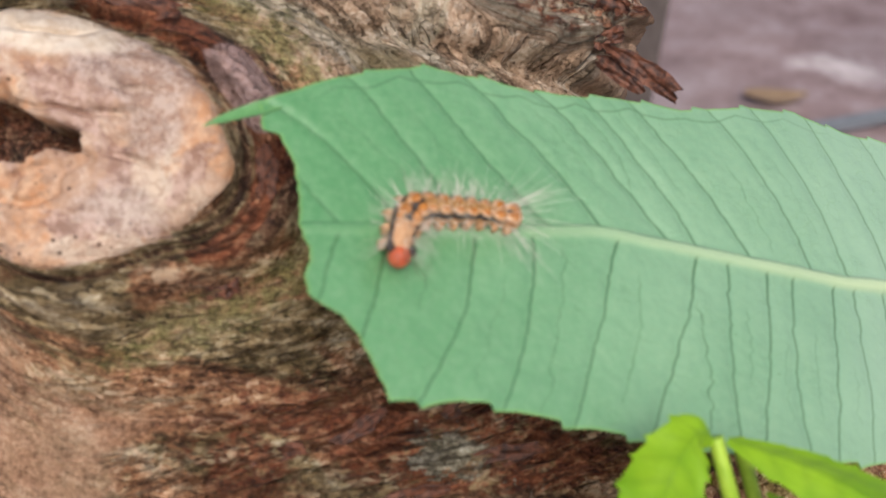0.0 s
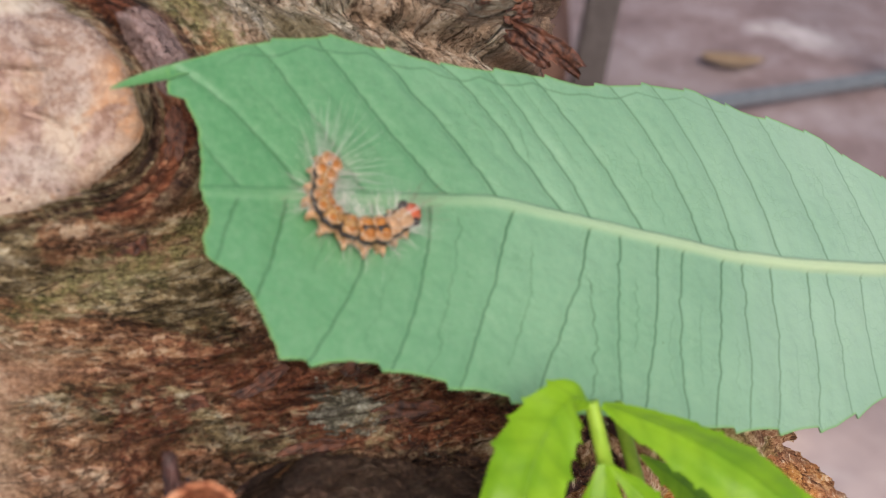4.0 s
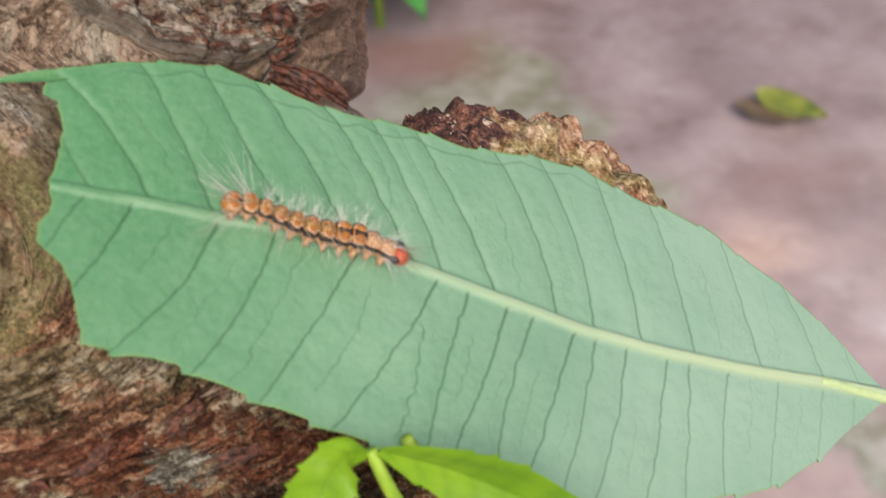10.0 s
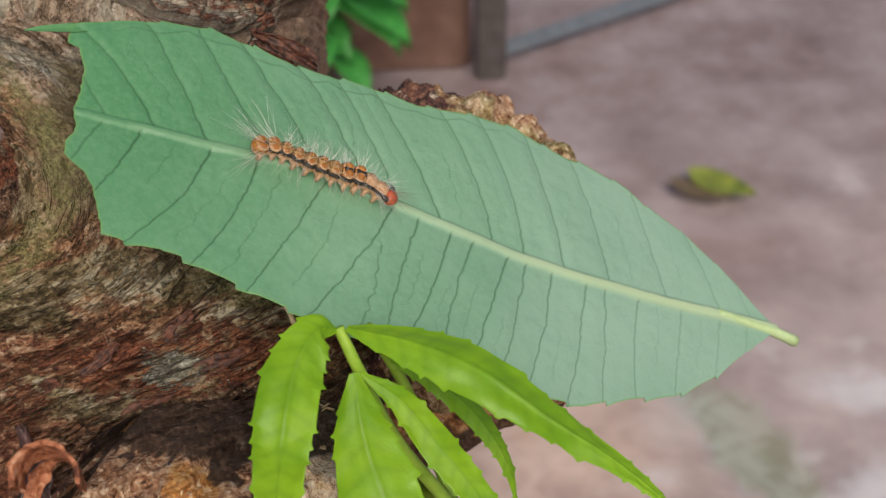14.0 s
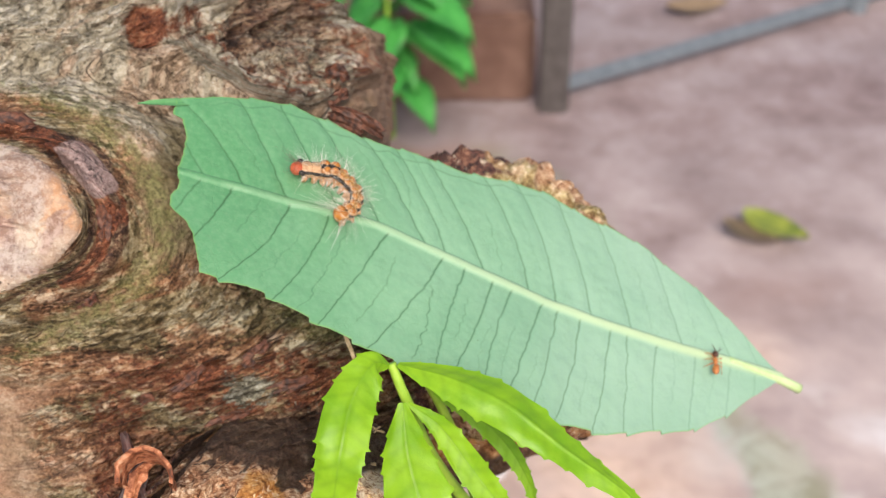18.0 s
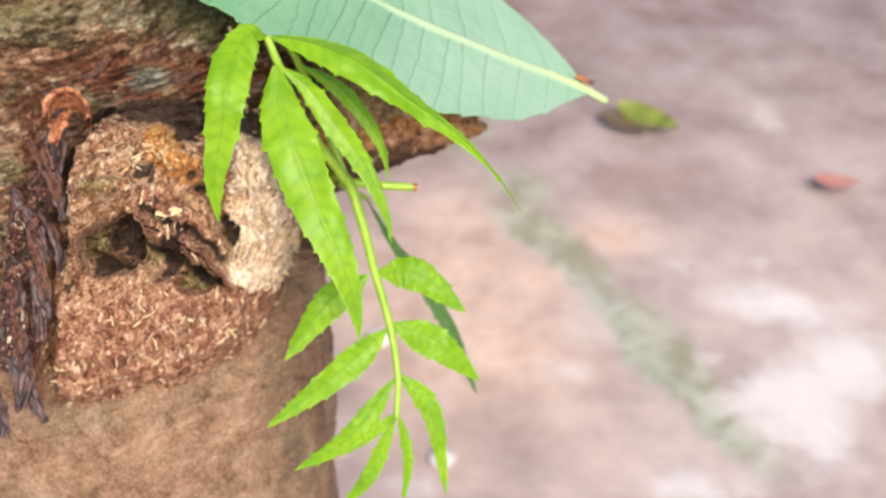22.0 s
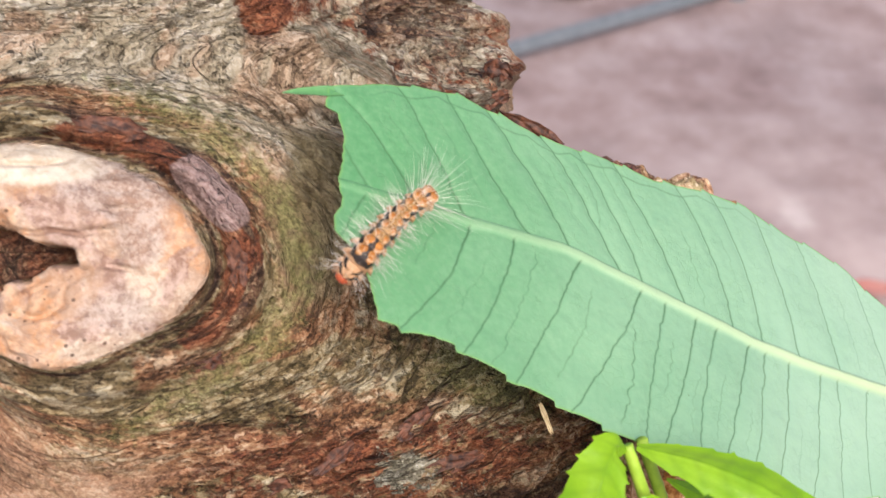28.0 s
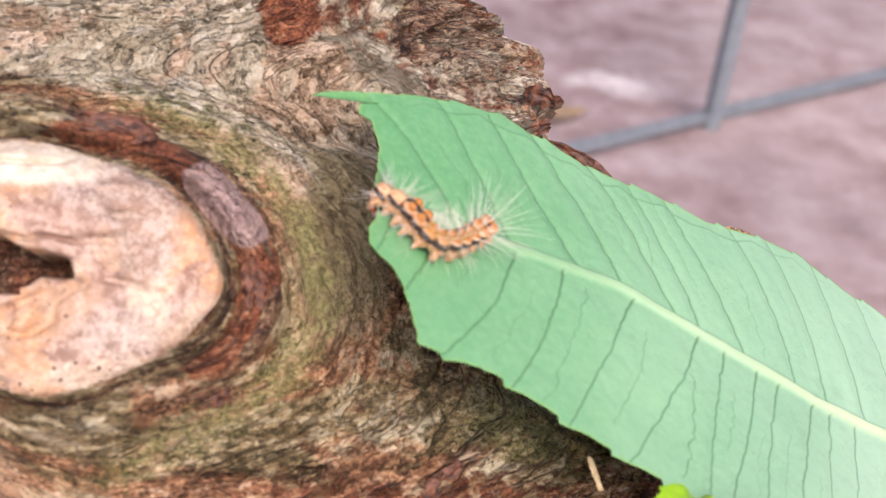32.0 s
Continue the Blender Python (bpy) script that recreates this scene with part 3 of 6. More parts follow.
    h += 0.0008 * (chunk + micro) * smoothbark
    h += 0.0012 * (fbm(u * 60, v * 60, w * 60, 3) - 0.5) * 2
    disc = bell(u, v, -0.0445, -0.0468, 0.013, 0.0105)
    swirl = fbm(np.hypot(u + 0.040, v + 0.044) * 420 + 3 * wob, np.arctan2(v + 0.044, u + 0.040) * 2, 3.0, 5, 0.6) - 0.5
    h += (0.0075 * swirl + 0.0045 * chunk - 0.003) * disc
    # a crease between the upper stump and the trunk
    h += -0.0030 * np.exp(-(((v + 0.0285 - 0.06 * (u + 0.06)) / 0.0016) ** 2)) * smooth(-0.078, -0.066, u)
    inside = smooth(1.15, 0.9, lipr)
    round_in = np.arctan2(v + 0.0468, u + 0.0455)
    grain = grain * (1 - inside) + inside * (0.012 * lipr + 0.0015 * round_in + 0.004 * wob)
    along = along * (1 - inside) + inside * (0.010 * round_in)
    zones = dict(
        grain=grain, along=along,
        pale=face * (1 - smooth(0.25, 0.6, notch)) * (1 - smooth(0.35, 0.8, bowl)),
        rust=np.clip(np.exp(-(((rho + 0.25 * slow - 1.27) / 0.12) ** 2)) * smooth(0.1, 0.8, np.cos(turn + 0.50)) * 1.5 + 0.22 * np.exp(-(((rho - 1.16) / 0.09) ** 2)) + 1.1 * patch2 + 0.42 * inside + 0.7 * notch + 0.8 * bowl
                     + 0.62 * bell(u, v, -0.048, 0.027, 0.036, 0.012) + 0.5 * bell(u, v, -0.13, -0.07, 0.02, 0.02) + 0.5 * bell(u, v, -0.075, 0.050, 0.008, 0.022), 0, 1),
        # dark bark, plus painted shade in the scar's notch and rim groove
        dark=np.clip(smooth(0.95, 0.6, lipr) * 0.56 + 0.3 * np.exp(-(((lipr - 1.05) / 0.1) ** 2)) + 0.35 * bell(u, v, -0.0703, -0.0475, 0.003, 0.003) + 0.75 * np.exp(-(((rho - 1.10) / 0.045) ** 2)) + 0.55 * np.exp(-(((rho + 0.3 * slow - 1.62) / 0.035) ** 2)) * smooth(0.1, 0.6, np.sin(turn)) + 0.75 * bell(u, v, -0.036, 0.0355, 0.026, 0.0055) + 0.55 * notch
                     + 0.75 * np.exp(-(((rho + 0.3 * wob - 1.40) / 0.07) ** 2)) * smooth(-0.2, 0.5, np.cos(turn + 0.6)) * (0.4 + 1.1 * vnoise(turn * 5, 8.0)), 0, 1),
        lichen=0.95 * bell(u, v, -0.0495, 0.0275, 0.0052, 0.0042) + 0.45 * bell(u, v, -0.038, 0.0315, 0.006, 0.003),
        grey=smooth(0.006, -0.022, v + 0.15 * (u + 0.08)) * smooth(1.5, 2.0, rho),
        moss=0.75 * np.exp(-(((rho - 1.75) / 0.30) ** 2)) * smooth(-0.4, 0.5, np.cos(turn)) + 1.0 * bell(u, v, -0.035, 0.012, 0.016, 0.010) + 0.40 * smooth(-0.02, -0.06, v),
        olivebark=np.clip(1.1 * bell(u, v, -0.0615, -0.013, 0.0095, 0.015) * smooth(1.35, 1.6, rho), 0, 1),
        knotgrey=bell(u, v, -0.092, -0.0175, 0.009, 0.005) + 0.7 * bell(u, v, -0.0885, -0.009, 0.004, 0.004) + 0.75 * bell(u, v, -0.091, 0.001, 0.007, 0.005), knotwhite=bell(u, v, -0.103, -0.0205, 0.010, 0.0035),
        plate=plate, smoothbark=np.clip(smoothbark + 0.6 * bell(u, v, -0.0615, -0.013, 0.0095, 0.015), 0, 1))
    return h, zones


def build_trunk():
    v = np.concatenate([np.linspace(-1.30, -0.10, 90, endpoint=False), np.linspace(-0.10, 0.115, 760, endpoint=False), np.linspace(0.115, 0.17, 60, endpoint=False), np.linspace(0.17, 0.62, 40)])
    a = np.concatenate([np.linspace(-2.05, 2.05, 720), np.linspace(2.05, 2 * math.pi - 2.05, 30)[1:-1]])
    c, r, f = (np.interp(v, ROWS_V, q)[:, None] for q in (ROWS_C, ROWS_A, ROWS_F))
    depth = r * 0.95
    square = 2 / (2 + 1.5 * np.exp(-(((v + 0.035) / 0.03) ** 2)) + 1.3 * np.exp(-(((v - 0.018) / 0.016) ** 2)))[:, None]
    su = np.sign(np.sin(a)) * np.abs(np.sin(a)) ** square
    cu = np.sign(np.cos(a)) * np.abs(np.cos(a)) ** square
    u = c + r * su
    w = f + depth - depth * cu
    vv = np.repeat(v[:, None], len(a), 1)
    h, zones = trunk_surface(u, vv, w)
    nu, nw = np.sin(a)[None] * np.ones_like(u), -np.cos(a)[None] * np.ones_like(u)
    push = bell(u, vv, -0.044, -0.046, 0.03, 0.03)
    u = u + 0.012 * bell(0 * u, vv, 0, 0.019, 1, 0.013) * smooth(-0.06, -0.02, u)
    co = np.stack([u + h * nu + 0.55 * h * push, vv, w + h * nw], -1)
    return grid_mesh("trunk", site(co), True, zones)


tree = thing("tree", "knotty tree trunk with grey-brown furrowed bark and old branch scars", "tree")
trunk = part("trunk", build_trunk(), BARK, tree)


def lump(name, centre, axis_u, axis_v, axis_w, shape, mat, parent, label="", n=110, m=200, zones=None, push=None):
    """A closed lump: a dented ball with three half axes, its relief from shape(direction)."""
    th = np.linspace(0.001, math.pi - 0.001, n)[:, None]
    ph = np.linspace(0, 2 * math.pi, m, endpoint=False)[None]
    d = np.stack([np.sin(th) * np.cos(ph), np.sin(th) * np.sin(ph), np.cos(th) * np.ones_like(ph)], -1)
    r = shape(d)
    co = np.array(centre) + (d[..., 0:1] * axis_u + d[..., 1:2] * axis_v + d[..., 2:3] * axis_w) * r[..., None]
    attrs = zones(d, co) if zones else None
    if push:
        co[..., 2] -= push(d, co)
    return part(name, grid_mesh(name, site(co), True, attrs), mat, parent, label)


BURL_C = (-0.045, 0.070, 0.262)
BURL_AXES = np.array([[0.0345, 0.002, 0.008], [-0.0105, 0.0362, 0.005], [0.0, -0.002, -0.033]])


def burl():
    """The lower burl: a broken, weathered branch base with a hollow."""
    def marks(d, co):
        """Named features over the face of the burl."""
        x, y, z = d[..., 0], d[..., 1], d[..., 2]
        a, b = (co[..., 0] - BURL_C[0]) / 0.035, (co[..., 1] - BURL_C[1]) / 0.035
        n = fbm(x * 4, y * 4, z * 4 + 3, 5, 0.6) - 0.5
        a, b = a + 0.22 * n, b + 0.22 * (fbm(x * 4 + 9, y * 4, z * 4, 5, 0.6) - 0.5)
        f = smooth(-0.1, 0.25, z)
        edge = np.interp(b, (-1.2, -1.0, -0.67, -0.19, 0.23, 0.8), (-0.38, -0.50, -0.72, -0.77, -0.88, -0.95))
        stick = (b + 0.22 - 0.72 * (a + 0.03)) / 1.23
        run = smooth(-0.10, 0.0, a) * smooth(0.55, 0.42, a)
        return dict(f=f, n=n, a=a, b=b,
                    rim=np.exp(-(((a - edge) / 0.14) ** 2)) * f, groove=np.exp(-(((a - edge - 0.20) / 0.06) ** 2)) * f,
                    hole=smooth(1.1, 0.8, np.hypot((a + 0.23) / 0.20, (b + 0.07) / 0.20)) * f, pit=smooth(1.1, 0.6, np.hypot((a - 0.30) / 0.15, (b - 0.17) / 0.09)) * f,
                    nick=smooth(1.1, 0.6, np.hypot((a - 0.48) / 0.08, (b + 0.17) / 0.12)) * f,
                    stick=np.exp(-((stick / 0.055) ** 2)) * run * f, flank=(np.exp(-(((stick - 0.10) / 0.03) ** 2)) + np.exp(-(((stick + 0.09) / 0.03) ** 2)) + np.exp(-((stick / 0.012) ** 2))) * run * f,
                    knob=bell(a, b, -0.26, -0.48, 0.16, 0.13) * f, orange=bell(a - 0.15 - 0.6 * (b + 0.66), b, 0.0, -0.66, 0.09, 0.17) * f,
                    plate=bell(a - 0.12 - 0.8 * (b + 0.3), b, 0.0, -0.3, 0.16, 0.22) * f, fibre=smooth(0.45, 0.60, a + 0.12 * n) * smooth(1.0, 0.85, a) * smooth(0.35, 0.15, b) * f,
                    crumb=bell(a, b, 0.02, 0.0, 0.17, 0.13) * f, ledge=smooth(0.14, 0.24, b + 0.12 * a) * f, lip=smooth(-0.82, -0.90, b - 0.16 * a) * f)

    def shape(d):
        x, y, z = d[..., 0], d[..., 1], d[..., 2]
        flat = 1 / np.maximum(np.abs(x) ** 2.6 + np.abs(y) ** 2.6 + np.abs(z) ** 2.6, 1e-6) ** (1 / 2.6)
        rough = fbm(x * 2.6 + 5, y * 2.6, z * 2.6, 6, 0.62) - 0.5
        return flat * (0.98 + 0.20 * rough) * (1 - 0.13 * smooth(0.15, 0.9, 0.75 * x + 0.75 * y - 0.1)) * (1 + 0.13 * smooth(0.3, 0.9, y) * smooth(-0.9, -0.2, x))

    def push(d, co):
        x, y, z = d[..., 0], d[..., 1], d[..., 2]
        q = marks(d, co)
        chunk = fbm(x * 7 + 1, y * 7, z * 7, 4, 0.5) - 0.5
        shred = np.abs(fbm(x * 14 + 1 + 3 * chunk, y * 6, z * 12, 3, 0.5) - 0.5)
        crumble = fbm(x * 38, y * 38, z * 38, 3, 0.6) - 0.5
        still = 1 - 0.7 * np.clip(q["ledge"] + q["plate"], 0, 1)
        h = still * (0.60 * chunk - 0.34 * shred) * (0.35 + 0.65 * q["f"]) + 0.035 * crumble * (0.4 + q["fibre"] + q["crumb"])
        h += 0.20 * q["rim"] * (0.5 + 1.0 * vnoise(y * 9, x * 5)) - 0.32 * q["groove"] - 0.60 * q["hole"] - 0.30 * q["pit"] - 0.28 * q["nick"]
        h += 0.18 * q["stick"] - 0.14 * q["flank"] + 0.20 * q["knob"] + 0.10 * q["orange"] + 0.12 * q["plate"] + 0.06 * q["ledge"] - 0.22 * q["crumb"] - 0.20 * q["lip"]
        return h * 0.033

    def zones(d, co):
        q = marks(d, co)
        o = np.zeros_like(q["a"])
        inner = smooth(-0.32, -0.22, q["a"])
        # shade inside the hollow, pits and grooves is painted as dark colour
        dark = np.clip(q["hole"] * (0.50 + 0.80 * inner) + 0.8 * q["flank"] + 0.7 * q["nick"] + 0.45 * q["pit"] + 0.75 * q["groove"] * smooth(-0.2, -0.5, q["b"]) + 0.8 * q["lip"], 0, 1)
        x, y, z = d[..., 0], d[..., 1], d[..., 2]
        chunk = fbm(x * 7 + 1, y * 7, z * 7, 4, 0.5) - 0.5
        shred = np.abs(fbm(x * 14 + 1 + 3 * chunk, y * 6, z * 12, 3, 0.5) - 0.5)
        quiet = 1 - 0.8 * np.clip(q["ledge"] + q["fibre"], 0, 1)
        # low chunks, the sides and the back are shaded by colour too
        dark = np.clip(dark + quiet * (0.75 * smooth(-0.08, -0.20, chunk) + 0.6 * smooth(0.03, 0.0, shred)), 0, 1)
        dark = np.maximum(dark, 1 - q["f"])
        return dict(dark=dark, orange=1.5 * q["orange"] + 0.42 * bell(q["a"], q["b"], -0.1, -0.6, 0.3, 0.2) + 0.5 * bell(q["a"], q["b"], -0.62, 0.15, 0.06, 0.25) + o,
                    olive=np.clip(0.9 * q["hole"] * (1 - inner) + 0.75 * q["pit"] + 0.55 * q["knob"] + 0.5 * q["crumb"] + 0.5 * q["nick"], 0, 1),
                    brown=np.clip(q["ledge"] + 0.9 * q["plate"] + 0.8 * q["stick"], 0, 1), purple=np.clip(1.3 * q["rim"], 0, 1),
                    palewood=np.clip(1.35 * q["fibre"] + 0.42 * bell(q["a"], q["b"], -0.02, -0.66, 0.40, 0.22) + 0.7 * bell(q["a"], q["b"], -0.50, -0.33, 0.06, 0.14) + 0.2 * q["crumb"] + 0.1 * q["knob"], 0, 1))
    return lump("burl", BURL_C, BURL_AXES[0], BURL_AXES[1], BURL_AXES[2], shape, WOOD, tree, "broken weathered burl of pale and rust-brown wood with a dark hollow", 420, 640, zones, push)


burl_ob = burl()


def stub():
    """The broken branch base behind the leaf."""
    def shape(d):
        x, y, z = d[..., 0], d[..., 1], d[..., 2]
        layer = np.abs(fbm(x * 2 + 1, y * 9 - x * 5, z * 3, 3, 0.5) - 0.5)
        return 0.95 + 0.55 * (fbm(x * 3 + 2, y * 3, z * 3, 4, 0.6) - 0.5) - 0.30 * layer + 0.06 * (fbm(x * 12, y * 12, z * 12, 3, 0.6) - 0.5)

    def zones(d, co):
        x, y, z = d[..., 0], d[..., 1], d[..., 2]
        n = fbm(x * 4, y * 4, z * 4, 4) - 0.5
        return dict(dark=np.clip(0.55 * smooth(0.1, -0.5, x + 1.5 * n), 0, 1), palewood=0.33 * smooth(0.0, 0.45, x - 0.3 * y + 0.8 * n), orange=0 * n, olive=0.38 + 0.8 * n, purple=0.85 * smooth(0.30, -0.10, x + 1.2 * n), brown=0.25 + n)
    return lump("branch_stub", (-0.005, 0.0112, 0.3045), np.array([0.037, 0.008, 0.0]), np.array([-0.010, 0.034, 0.0]), np.array([0.0, 0.0, -0.034]), shape, WOOD, tree, "broken branch base with splintered pale top", 200, 320, zones)


stub()


def stub_tip():
    """The lower splintered tongue of that branch base."""
    def shape(d):
        x, y, z = d[..., 0], d[..., 1], d[..., 2]
        return (1 + 0.35 * (fbm(x * 3 + 8, y * 3, z * 3, 5, 0.62) - 0.5) - 0.25 * np.abs(fbm(x * 4, y * 13, z * 8, 4) - 0.5)) * (1 - 0.45 * smooth(-0.2, 0.9, x) * np.abs(y))

    def zones(d, co):
        n = fbm(d[..., 0] * 4, d[..., 1] * 4, d[..., 2] * 4, 4) - 0.5
        o = np.zeros_like(n)
        return dict(dark=np.clip(0.7 * smooth(0.1, 0.6, d[..., 1] + n), 0, 1), palewood=o, orange=0.5 + o, olive=o, purple=o, brown=0.7 + o)
    return lump("splintered_base", (0.004, 0.037, 0.306), np.array([0.0345, 0.001, 0.002]), np.array([-0.008, 0.019, 0.0]), np.array([0.0, 0.0, -0.020]), shape, WOOD, tree, "rust-brown splintered bark", 110, 200, zones)


stub_tip()


def bark_flake(place, length, width, turn, roll, bend, mat, seed, label="", name="bark_flake", fineness=1.0):
    """A curled flake of bark with a ragged rim, at a site place, length along the site's u turned by turn."""
    n, k = np.linspace(0, 1, int(28 * fineness))[:, None], np.linspace(-1, 1, int(15 * fineness))[None]
    wd = width / 2 * (0.55 + 0.45 * np.sin(math.pi * np.clip(n, 0.04, 0.96))) * (1 + 0.5 * (vnoise(n * 7 + seed, k * 0 + seed) - 0.5))
    ang = (n - 0.5) * bend
    r = length / max(abs(bend), 0.05)
    x, z = r * np.sin(ang), r * (1 - np.cos(ang))
    x = x + 0.12 * length * (vnoise(k * 3 + seed, 4.0 + seed) - 0.5)
    y = wd * k
    z = z + 0.16 * width * (fbm(n * 6 + seed, k * 3, seed, 4) - 0.5) * 3
    co = np.stack([x + 0 * k, y + 0 * n, -z + 0 * k], -1)
    thick = 0.0006 + 0.0006 * vnoise(n * 9, k * 5, seed)
    low = co + np.stack([0 * z, 0 * z, thick * (1 - np.abs(k) ** 4)], -1)
    ring = np.concatenate([co, low[:, ::-1]], 1)
    c, s2 = math.cos(turn), math.sin(turn)
    cr, sr = math.cos(roll), math.sin(roll)
    rot = np.array([[c, -s2, 0], [s2, c, 0], [0, 0, 1]]) @ np.array([[1, 0, 0], [0, cr, -sr], [0, sr, cr]])
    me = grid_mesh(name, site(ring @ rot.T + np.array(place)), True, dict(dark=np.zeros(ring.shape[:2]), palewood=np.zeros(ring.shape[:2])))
    return part(name, me, mat, tree, label)


CURL = flake_material()
DARKBARK = plain("dark_bark_flake", (0.022, 0.010, 0.008), (0.17, 0.066, 0.036), 900.0, 0.55, 0.4, 0.6, 0.0006)
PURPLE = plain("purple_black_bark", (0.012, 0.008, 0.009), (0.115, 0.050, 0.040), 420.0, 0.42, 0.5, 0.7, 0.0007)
back_to_site = SITE.inverted()
hide_co = np.empty(len(trunk.data.vertices) * 3)
trunk.data.vertices.foreach_get("co", hide_co)
hide_site = (hide_co.reshape(-1, 3) - np.array(SITE)[:3, 3]) @ np.array(SITE)[:3, :3]
hide_site = hide_site[(hide_site[:, 2] < 0.30) & (np.abs(hide_site[:, 1]) < 0.12)]


def front_w(u, v):
    """How deep the bark lies at a place of the trunk's front."""
    return float(hide_site[np.argmin((hide_site[:, 0] - u) ** 2 + (hide_site[:, 1] - v) ** 2), 2])


def bark_curl():
    """A strip of bark rolled up into an arch, open towards the viewer."""
    a, k = np.linspace(math.radians(168), math.radians(372), 70)[:, None], np.linspace(0, 1, 22)[None]
    r = 0.0046 * (1 + 0.22 * (fbm(a * 2.5, k * 2, 3.0, 4, 0.6) - 0.5)) * (1 - 0.16 * k)
    rim = 0.0008 * (fbm(a * 7, 2.0, 1.0, 4, 0.65) - 0.5)
    reach = k * (0.0050 + 0.0016 * np.sin(a * 1.3)) + rim * k
    mid = np.array([-0.0602, 0.0382, 0.2190])
    co = mid + np.stack([1.12 * r * np.cos(a) - 0.10 * reach, 1.20 * r * np.sin(a) + 0.50 * reach, 1.45 * reach + 0.0006 * (fbm(a * 5, k * 4, 7.0, 3) - 0.5)], -1)
    inner = mid + np.stack([1.12 * (r - 0.0007) * np.cos(a) - 0.10 * reach, 1.20 * (r - 0.0007) * np.sin(a) + 0.50 * reach, 1.45 * reach + 0.0004 + 0 * a], -1)
    part("bark_curl", grid_mesh("bark_curl", site(np.concatenate([co, inner[:, ::-1]], 1)), True), CURL, tree, "curled rust-red strip of bark")


bark_curl()
bark_flake((-0.0635, 0.0400, 0.2290), 0.010, 0.003, -1.1, 0.5, 2.0, CURL, 2.0)
for p, l, w2, t2, r2, b2, sd in (((-0.0310, -0.0385, 0.2700), 0.008, 0.005, 0.2, 0.6, 1.6, 3.0), ((-0.0310, -0.0335, 0.2720), 0.007, 0.004, -0.5, 0.3, 1.2, 4.0),
                                 ((-0.0262, -0.0282, 0.2665), 0.017, 0.0045, 0.50, 0.5, 0.9, 5.0), ((-0.0290, -0.0275, 0.2680), 0.011, 0.004, 0.5, 0.4, 0.8, 6.0),
                                 ((-0.0470, 0.0205, 0.2480), 0.0095, 0.0042, -0.75, 0.2, 0.4, 7.0), ((-0.0600, 0.0255, 0.2480), 0.011, 0.0034, -0.70, -0.3, 0.5, 8.0),
                                 ((-0.0700, 0.0300, 0.2440), 0.010, 0.004, -0.5, 0.3, 0.7, 9.0), ((-0.0520, 0.0330, 0.2460), 0.012, 0.003, -0.35, 0.4, 0.6, 10.0),
                                 ((-0.0400, 0.0270, 0.2510), 0.012, 0.004, -0.25, -0.4, 0.6, 11.0),
                                 ((-0.0745, -0.0060, 0.2385), 0.009, 0.0045, 1.45, 0.3, 0.7, 13.0), ((-0.0930, -0.0262, 0.2400), 0.014, 0.005, 0.15, 0.2, 0.6, 14.0),
                                 ((-0.0790, 0.0090, 0.2440), 0.006, 0.004, -0.4, 0.3, 0.9, 15.0), ((-0.0690, 0.0480, 0.2330), 0.014, 0.004, 1.25, 0.5, 0.9, 16.0),
                                 ((-0.0740, 0.0620, 0.2290), 0.014, 0.0045, 1.50, -0.5, 0.9, 17.0), ((-0.0745, 0.0760, 0.2270), 0.013, 0.004, 1.60, 0.4, 0.8, 18.0)):
    depth = front_w(p[0], p[1]) - 0.0003 if 7 <= sd <= 15 else p[2] + 0.0012
    bark_flake((p[0], p[1], depth), l * 0.75, w2 * 0.7, t2, r2, b2 * 1.3, DARKBARK, sd)
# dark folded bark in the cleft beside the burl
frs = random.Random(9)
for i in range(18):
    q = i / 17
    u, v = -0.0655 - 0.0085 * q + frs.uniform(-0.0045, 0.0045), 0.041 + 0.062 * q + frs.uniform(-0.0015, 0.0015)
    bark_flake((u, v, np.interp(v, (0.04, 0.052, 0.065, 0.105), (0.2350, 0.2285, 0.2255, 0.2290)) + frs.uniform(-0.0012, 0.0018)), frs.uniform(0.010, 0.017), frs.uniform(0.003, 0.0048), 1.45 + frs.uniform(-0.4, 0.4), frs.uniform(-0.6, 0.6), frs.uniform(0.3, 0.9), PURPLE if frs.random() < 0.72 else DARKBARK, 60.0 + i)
CHIP = plain("pale_splinter", (0.52, 0.38, 0.20), (0.72, 0.58, 0.36), 900.0, 0.7)
bark_flake((-0.0400, 0.0597, 0.2262), 0.0058, 0.0019, -0.1, 0.2, 0.4, CHIP, 21.0, "pale wood splinter", "splinter")
bark_flake((-0.0270, 0.0185, 0.2500), 0.0050, 0.0009, 1.2, 0.2, 0.5, CHIP, 22.0, "", "splinter")
bark_flake((-0.0800, 0.0870, 0.2330), 0.0050, 0.0012, 2.9, 0.2, 0.3, CHIP, 23.0, "", "splinter")
srs = random.Random(12)
face = burl_ob.data
tone = np.empty(len(face.vertices), np.float32)
face.attributes["palewood"].data.foreach_get("value", tone)
crumbs = np.empty(len(face.vertices), np.float32)
face.attributes["brown"].data.foreach_get("value", crumbs)
tone = np.maximum(tone, np.where(crumbs > 0.6, 0.31, 0) * (np.arange(len(crumbs)) % 5 == 0))
spots = [i for i in np.nonzero(tone > 0.30)[0].tolist() if face.vertices[i].normal.y < -0.2]
for i in range(260):
    p = back_to_site @ (face.vertices[srs.choice(spots)].co + Vector((0, -0.0003, 0.0003)))
    bark_flake(p, srs.uniform(0.0010, 0.0034), srs.uniform(0.00018, 0.00042), srs.uniform(-1.6, 1.6), srs.uniform(-0.6, 0.6), srs.uniform(0.3, 1.4), CHIP, 30.0 + i, "", "splinter", 0.34)

